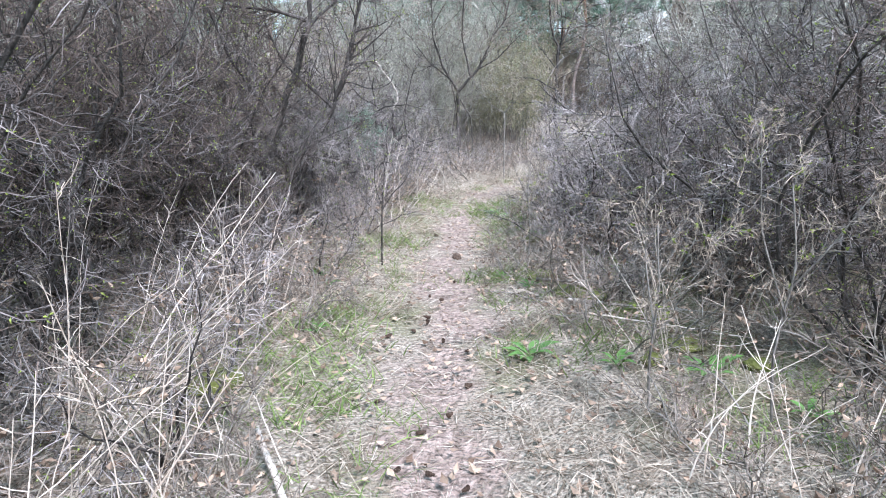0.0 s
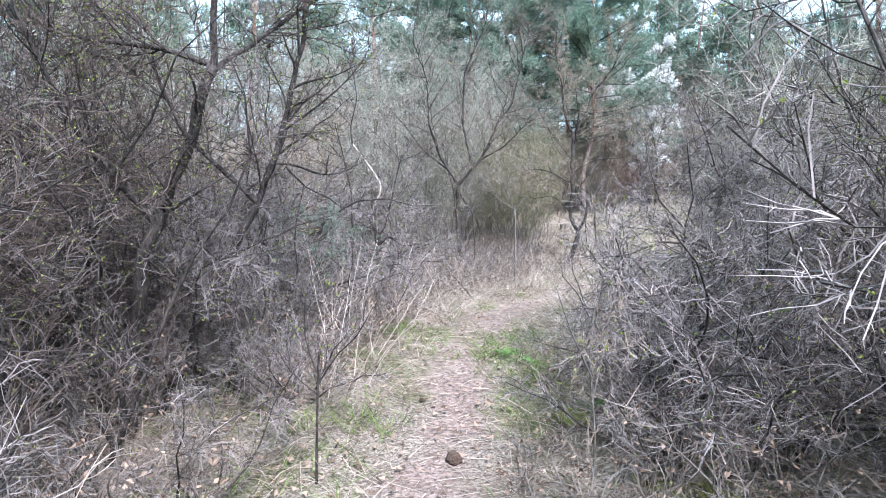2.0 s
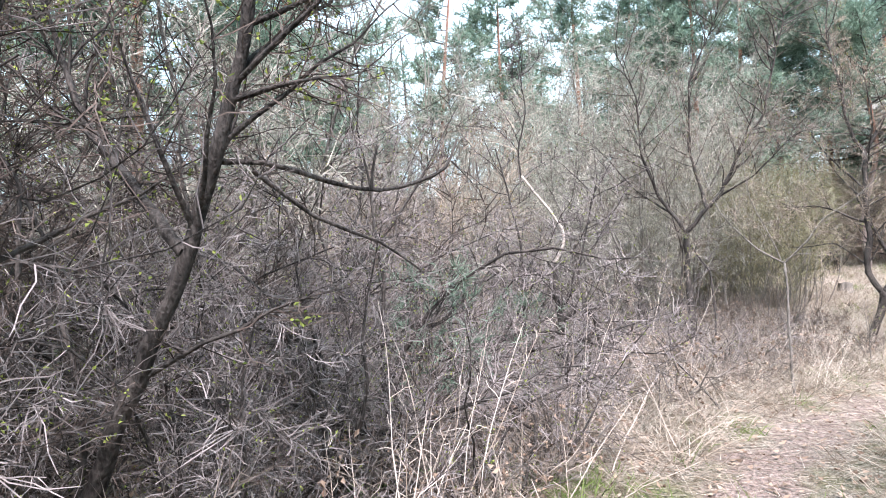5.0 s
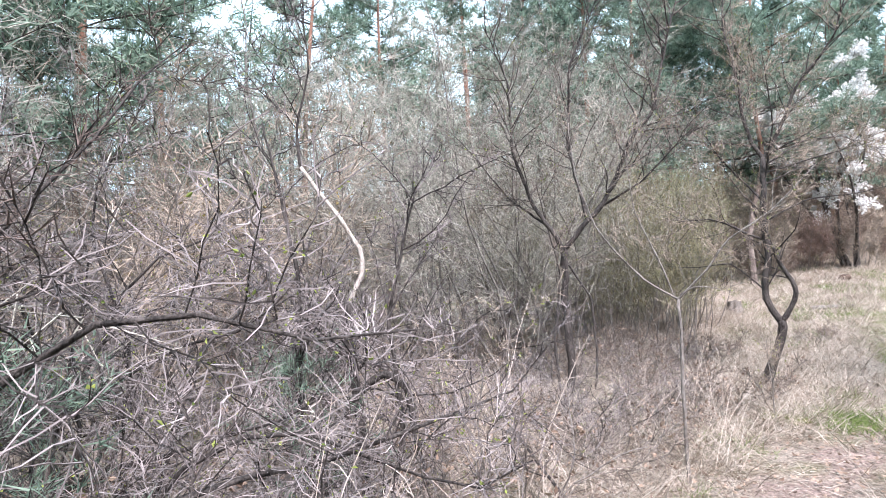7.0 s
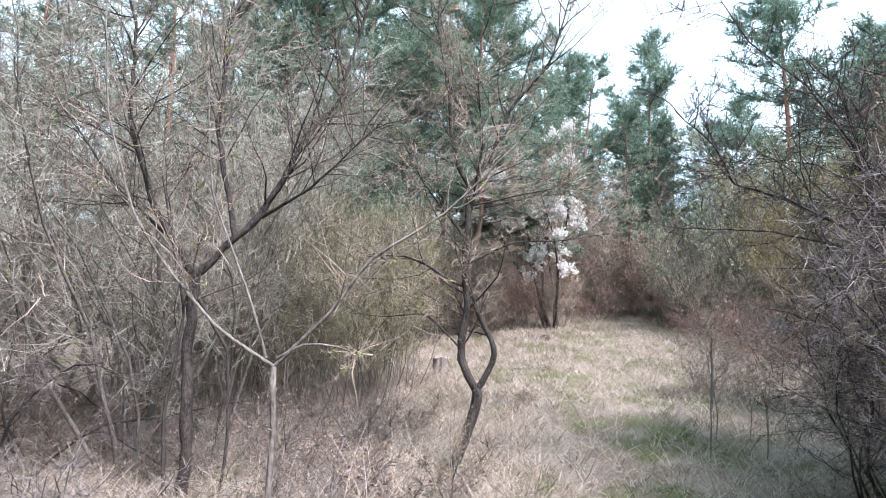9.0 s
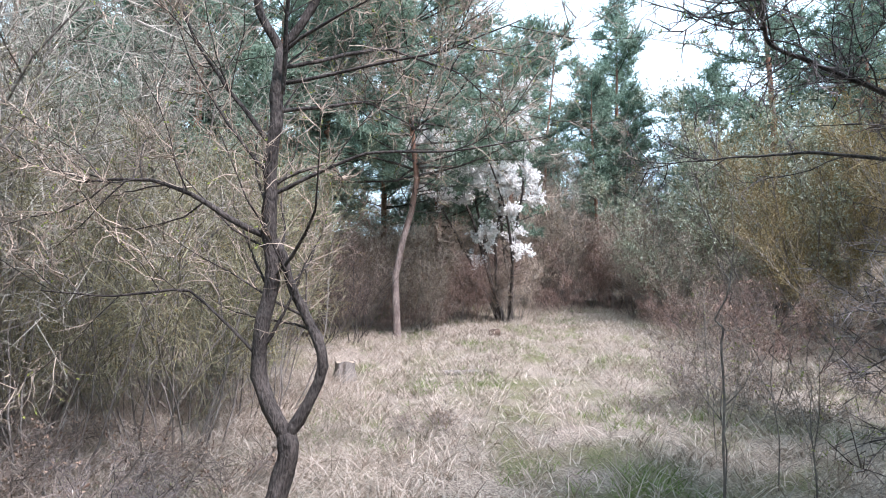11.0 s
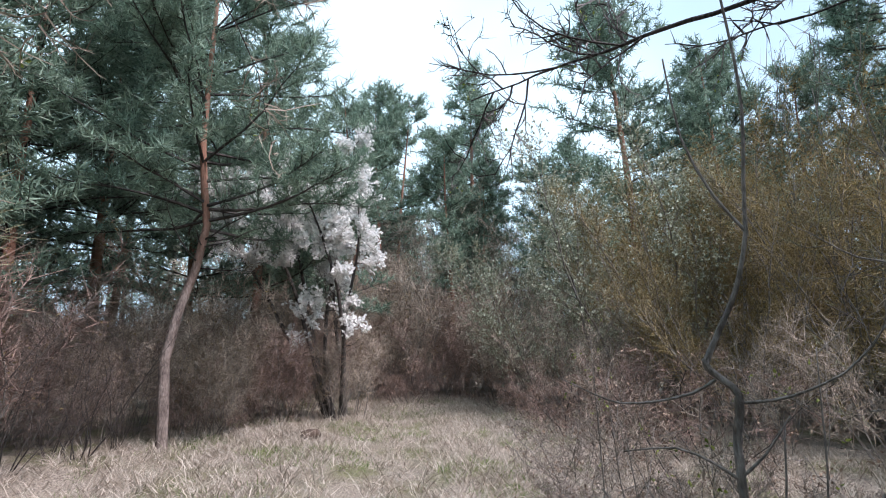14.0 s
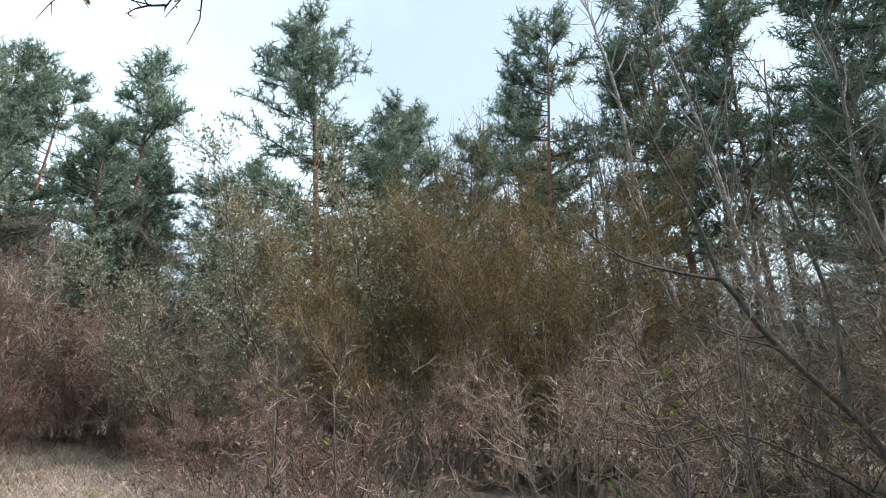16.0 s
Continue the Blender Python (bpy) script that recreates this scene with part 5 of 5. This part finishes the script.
def leaf_litter():
    rng = random.Random(141)
    g = Geo()
    for _ in range(8000):
        x, y = rng.uniform(-2.8, 3.6), rng.uniform(0.3, 14)
        d = float(trail_distance(np.array(x), np.array(y)))
        if d < 0.35 and rng.random() < 0.25:
            continue
        a = rng.uniform(0, 6.28)
        way = Vector((math.cos(a), math.sin(a), rng.uniform(-0.2, 0.5))).normalized()
        side = way.cross(Vector((rng.uniform(-0.5, 0.5), rng.uniform(-0.5, 0.5), 1))).normalized()
        g.leaf(Vector((x, y, ground_at(x, y) + rng.uniform(0.012, 0.05))), way, side, rng.uniform(0.025, 0.065), rng.uniform(0.015, 0.04))
    tagged(new("leaf_litter", g.mesh("leaf_litter", DEAD_LEAF)), "curled brown dead leaves lying in the grass", "litter", kind="stuff")


leaf_litter()


def stalk_clump(seed, x, y, lean, count, tall):
    """Long dead stalks that arch over one another."""
    rng = random.Random(seed)
    root = tagged(new("dead_stalks"), "clump of long pale dead stalks leaning over the grass", "dead stalks", "dead stalks by the trail")
    for _ in range(count):
        g = Geo()
        p = Vector((rng.gauss(0, 0.16), rng.gauss(0, 0.2), -0.03))
        ln = limb(rng, p, Vector((lean[0] + rng.uniform(-0.4, 0.4), lean[1] + rng.uniform(-0.4, 0.4), 1)), tall * rng.uniform(0.5, 1.1), 8, 0.1, rng.uniform(-0.1, 0.0))
        if not clear_of_way(ln, (x, y), 0, 0.55):
            continue
        g.tube(ln, taper(rng.uniform(0.0025, 0.0045), 0.0012, len(ln)), 4)
        sprout(rng, g, None, ln, 4, 0.06, 0.22, 0.0017, 0, u0=0.4)
        part("stalk", g.mesh("stalk", STALK), root)
    root.matrix_basis = pose(x, y, ground_at(x, y), 0, 0, 0)


STALK = material("dead_stalk", (0.33, 0.27, 0.21), (0.66, 0.59, 0.51), 10, random_by="object", vary=0.2, bump=0)
for k, (x, y, ln, cnt, h) in enumerate([(-1.05, 1.35, (0.25, 0.1), 12, 1.2), (-1.35, 1.9, (0.5, 0.1), 12, 1.5), (-0.85, 1.9, (-0.3, 0.1), 9, 0.9), (-1.6, 2.7, (0.4, 0.2), 10, 1.5), (-1.2, 3.4, (0.2, 0.0), 8, 1.1),
                                        (1.1, 1.9, (0.1, 0.2), 8, 0.9), (1.5, 3.2, (-0.2, 0.2), 8, 1.0), (-0.75, 6.9, (0.3, 0.3), 9, 0.9), (-0.6, 7.7, (0.2, 0.2), 10, 1.0), (-0.4, 8.8, (0.1, 0.3), 10, 1.2), (-0.9, 7.3, (0.0, 0.2), 10, 1.3),
                                        (0.3, 10.6, (-0.2, 0.2), 8, 0.8), (0.1, 9.7, (-0.4, 0.1), 9, 1.1), (1.6, 13.6, (0.1, 0.1), 8, 0.9), (0.9, 12.8, (0.2, 0.0), 8, 0.9), (-0.2, 11.6, (0.1, 0.1), 9, 1.6), (2.2, 14.6, (0.2, 0.1), 8, 0.8)]):
    stalk_clump(150 + k, x, y, ln, cnt, h)


def dock(x, y, seed, leaves, size):
    rng = random.Random(seed)
    root = tagged(new("dock_plant"), "low rosette of broad fresh green leaves", "plant", "green plants by the trail")
    for k in range(leaves):
        g = Geo()
        a = 2 * math.pi * k / leaves + rng.uniform(-0.3, 0.3)
        L = size * rng.uniform(0.7, 1.2)
        rise = rng.uniform(0.4, 1.1)
        for i in range(7):
            u = i / 6
            w = 0.3 * L * math.sin(math.pi * min(1, 0.08 + 0.9 * u)) * (0.35 + 0.65 * (u > 0.2))
            ctr = Vector((math.cos(a) * L * u, math.sin(a) * L * u, L * rise * (u - 0.55 * u * u)))
            s = Vector((-math.sin(a), math.cos(a), 0))
            g.v += [tuple(ctr - s * w / 2 + Vector((0, 0, w * 0.25))), tuple(ctr), tuple(ctr + s * w / 2 + Vector((0, 0, w * 0.25)))]
        for i in range(6):
            o = i * 3
            g.f += [(o, o + 1, o + 4, o + 3), (o + 1, o + 2, o + 5, o + 4)]
        part("leaf", g.mesh("leaf", LEAF_GREEN, True), root)
    root.matrix_basis = pose(x, y, ground_at(x, y) + 0.005, 0, 0, 0)


for k, (x, y, n, s) in enumerate([(0.53, 3.25, 9, 0.17), (0.98, 3.05, 6, 0.12), (0.5, 5.0, 7, 0.1), (0.62, 7.8, 10, 0.14), (0.8, 7.5, 8, 0.12), (3.2, 13.4, 8, 0.14), (-1.5, 8.0, 8, 0.2), (-1.35, 8.3, 7, 0.18), (1.45, 2.9, 6, 0.16), (3.7, 14.0, 7, 0.12), (-0.95, 4.75, 6, 0.13), (-1.1, 5.1, 5, 0.12), (-0.8, 3.6, 6, 0.12), (1.7, 2.45, 6, 0.14), (0.72, 4.6, 6, 0.11), (1.05, 6.3, 7, 0.13)]):
    dock(x, y, 170 + k, n, s)


def cone_proto():
    """A pine cone lying on its side: a core with open scales, each its own part."""
    root = tagged(new("pine_cone"), "open dark brown pine cone lying on the trail", "pine cone", "pine cones on the trail")
    g = Geo()
    g.tube([Vector((-0.025, 0, 0.018)), Vector((0, 0, 0.018)), Vector((0.028, 0, 0.018))], [0.008, 0.011, 0.003], 6, cap=True)
    part("core", g.mesh("core", CONE), root)
    s = Geo()
    s.v = [(0, -0.005, 0), (0, 0.005, 0), (0.014, 0.008, 0.004), (0.014, -0.008, 0.004), (0.017, 0, 0.0005)]
    s.f = [(0, 1, 2, 3), (3, 2, 4), (0, 3, 4), (1, 4, 2)]
    me = s.mesh("scale", CONE)
    for k in range(32):
        u = k / 31
        sc = part("scale", me, root)
        sc.matrix_basis = Matrix.Translation((-0.026 + 0.05 * u, 0, 0.018)) @ Matrix.Rotation(2.4 * k, 4, "X") @ Matrix.Rotation(radians(-58), 4, "Y") @ Matrix.Scale(1.15 - 0.55 * u, 4)
    return root


cone = cone_proto()
rc = random.Random(181)
spots = [(0.06, 1.88), (-0.02, 2.1), (0.12, 2.0), (-0.07, 2.42), (0.02, 3.55), (-0.1, 4.0), (-0.33, 3.6), (0.0, 4.4), (-0.09, 6.78), (0.16, 2.9), (-0.3, 2.7), (0.22, 5.0), (-0.2, 1.9), (0.1, 4.9)] + [(rc.uniform(-0.3, 0.32), rc.uniform(2.0, 7.6)) for _ in range(6)]
for k, (x, y) in enumerate(spots):
    m = pose(x, y, ground_at(x, y) + 0.012, 0, rc.uniform(-15, 15), rc.uniform(0, 360)) @ Matrix.Scale(rc.uniform(0.65, 0.95), 4)
    if k == 0:
        cone.matrix_basis = m
    else:
        keep = cone.scale.copy()
        cone.scale = (1, 1, 1)
        copy_thing(cone, m)
        cone.scale = keep


def lump(name, label, category, x, y, size, mat, seed, squash=0.5):
    rng = random.Random(seed)
    bm = bmesh.new()
    bmesh.ops.create_icosphere(bm, subdivisions=3, radius=1)
    for v in bm.verts:
        k = 1 + 0.28 * noise.noise(v.co * 1.9 + Vector((seed, 0, 0))) + 0.14 * noise.noise(v.co * 5 + Vector((seed, 3, 0)))
        v.co = Vector((v.co.x * k * size[0], v.co.y * k * size[1], v.co.z * k * size[2] * squash))
    me = bpy.data.meshes.new(name)
    bm.to_mesh(me)
    bm.free()
    me.materials.append(mat)
    me.polygons.foreach_set("use_smooth", [True] * len(me.polygons))
    ob = tagged(new(name, me), label, category)
    ob.matrix_basis = pose(x, y, ground_at(x, y) + size[2] * squash * 0.45, 0, 0, rng.uniform(0, 360))
    return ob


lump("soil_clod", "dark brown clod of earth lying on the trail", "clod", 0.137, 5.8, (0.05, 0.045, 0.06), SOIL, 3, 0.7)
lump("soil_mound", "dark burrowed earth mound in the meadow grass", "mound", 7.32, 25.1, (0.2, 0.14, 0.16), SOIL, 5, 0.6)
for k, (x, y, s) in enumerate([(1.05, 4.3, 0.22), (0.85, 4.9, 0.16), (1.25, 5.2, 0.2), (1.3, 3.9, 0.25), (0.9, 6.2, 0.16), (2.4, 13.9, 0.25), (1.5, 9.6, 0.2), (-1.2, 2.9, 0.18), (1.2, 3.1, 0.08), (1.75, 3.0, 0.09), (1.45, 3.3, 0.13), (-1.3, 5.2, 0.2), (-1.5, 4.6, 0.16)]):
    lump("moss_cushion", "cushion of yellow-green moss on the ground", "moss", x, y, (s, s * 0.75, 0.07), MOSS, 20 + k, 0.5)


def pole(name, label, category, a, b, r0, r1, seed, mat, bend=0.05, forks=2):
    """A stick or log lying between two places."""
    rng = random.Random(seed)
    root = tagged(new(name), label, category)
    p, q = Vector(a), Vector(b)
    g = Geo()
    pts = [p.lerp(q, i / 8) + rand_dir(rng) * bend * (q - p).length * 0.12 for i in range(9)]
    g.tube(pts, taper(r0, r1, 9), 8, cap=True)
    ob = part("stem", g.mesh("stem", mat, True), root)
    for _ in range(forks):
        u, d = along(pts, rng.uniform(0.3, 0.8))
        h = Geo()
        ln = limb(rng, u, d + rand_dir(rng) * 0.7, (q - p).length * 0.3, 4, 0.15, 0.02)
        h.tube(ln, taper(r1 * 0.8, 0.002, 5), 5)
        part("side_twig", h.mesh("side_twig", mat), root)
    return root


def on_ground(x, y, up=0.02):
    return (x, y, ground_at(x, y) + up)


pole("fallen_stick", "pale brown broken stick lying beside the trail", "stick", on_ground(-0.42, 1.6, 0.02), on_ground(-0.72, 2.15, 0.13), 0.016, 0.012, 191, BARK_PALE, forks=0)
pole("leaning_stick", "thin dark stick stuck slanting in the dry grass", "stick", on_ground(0.45, 10.75, 0.02), on_ground(-0.1, 11.2, 0.6), 0.012, 0.006, 192, BARK_DARK)
pole("fallen_branch", "dead grey branch lying across moss and grass", "branch", on_ground(0.75, 4.55, 0.08), on_ground(1.75, 4.3, 0.12), 0.014, 0.006, 193, BARK_GREY, forks=4)
pole("fallen_branch", "dead grey branch lying across moss and grass", "branch", on_ground(0.9, 4.0, 0.06), on_ground(1.9, 3.7, 0.1), 0.01, 0.004, 194, BARK_PALE, forks=3)
pole("dry_cane", "long pale bent cane lying over the grass", "cane", on_ground(0.95, 3.6, 0.1), on_ground(1.9, 3.35, 0.05), 0.006, 0.003, 195, STALK, forks=1)
pole("fallen_log", "short grey log lying in the meadow grass", "log", on_ground(5.2, 21.3, 0.03), on_ground(5.9, 21.1, 0.03), 0.045, 0.04, 196, BARK_GREY, forks=0)


def stump(x, y):
    root = tagged(new("tree_stump"), "low weathered grey tree stump in the meadow", "stump")
    g = Geo()
    rng = random.Random(201)
    rings = 20
    prof = [(0.2, -0.05), (0.165, 0.06), (0.14, 0.16), (0.135, 0.27)]
    for r, z in prof:
        for k in range(rings):
            a = 2 * math.pi * k / rings
            rr = r * (1 + 0.1 * math.sin(5 * a + 1) + 0.05 * math.sin(11 * a) + rng.uniform(-0.015, 0.015))
            g.v.append((rr * math.cos(a), rr * math.sin(a), z + 0.015 * math.sin(3 * a)))
    for i in range(len(prof) - 1):
        for k in range(rings):
            k2 = (k + 1) % rings
            g.f.append((i * rings + k, i * rings + k2, (i + 1) * rings + k2, (i + 1) * rings + k))
    part("bark", g.mesh("bark", BARK_GREY), root)
    h = Geo()
    h.v = [(0.97 * x0, 0.97 * y0, z0 - 0.004) for x0, y0, z0 in g.v[-rings:]] + [(0, 0, 0.262)]
    h.f = [(k, (k + 1) % rings, rings) for k in range(rings)]
    part("cut_face", h.mesh("cut_face", WOOD_CUT), root, "pale sawn top")
    root.matrix_basis = pose(x, y, ground_at(x, y), 0, 0, 0)


stump(3.68, 21.2)
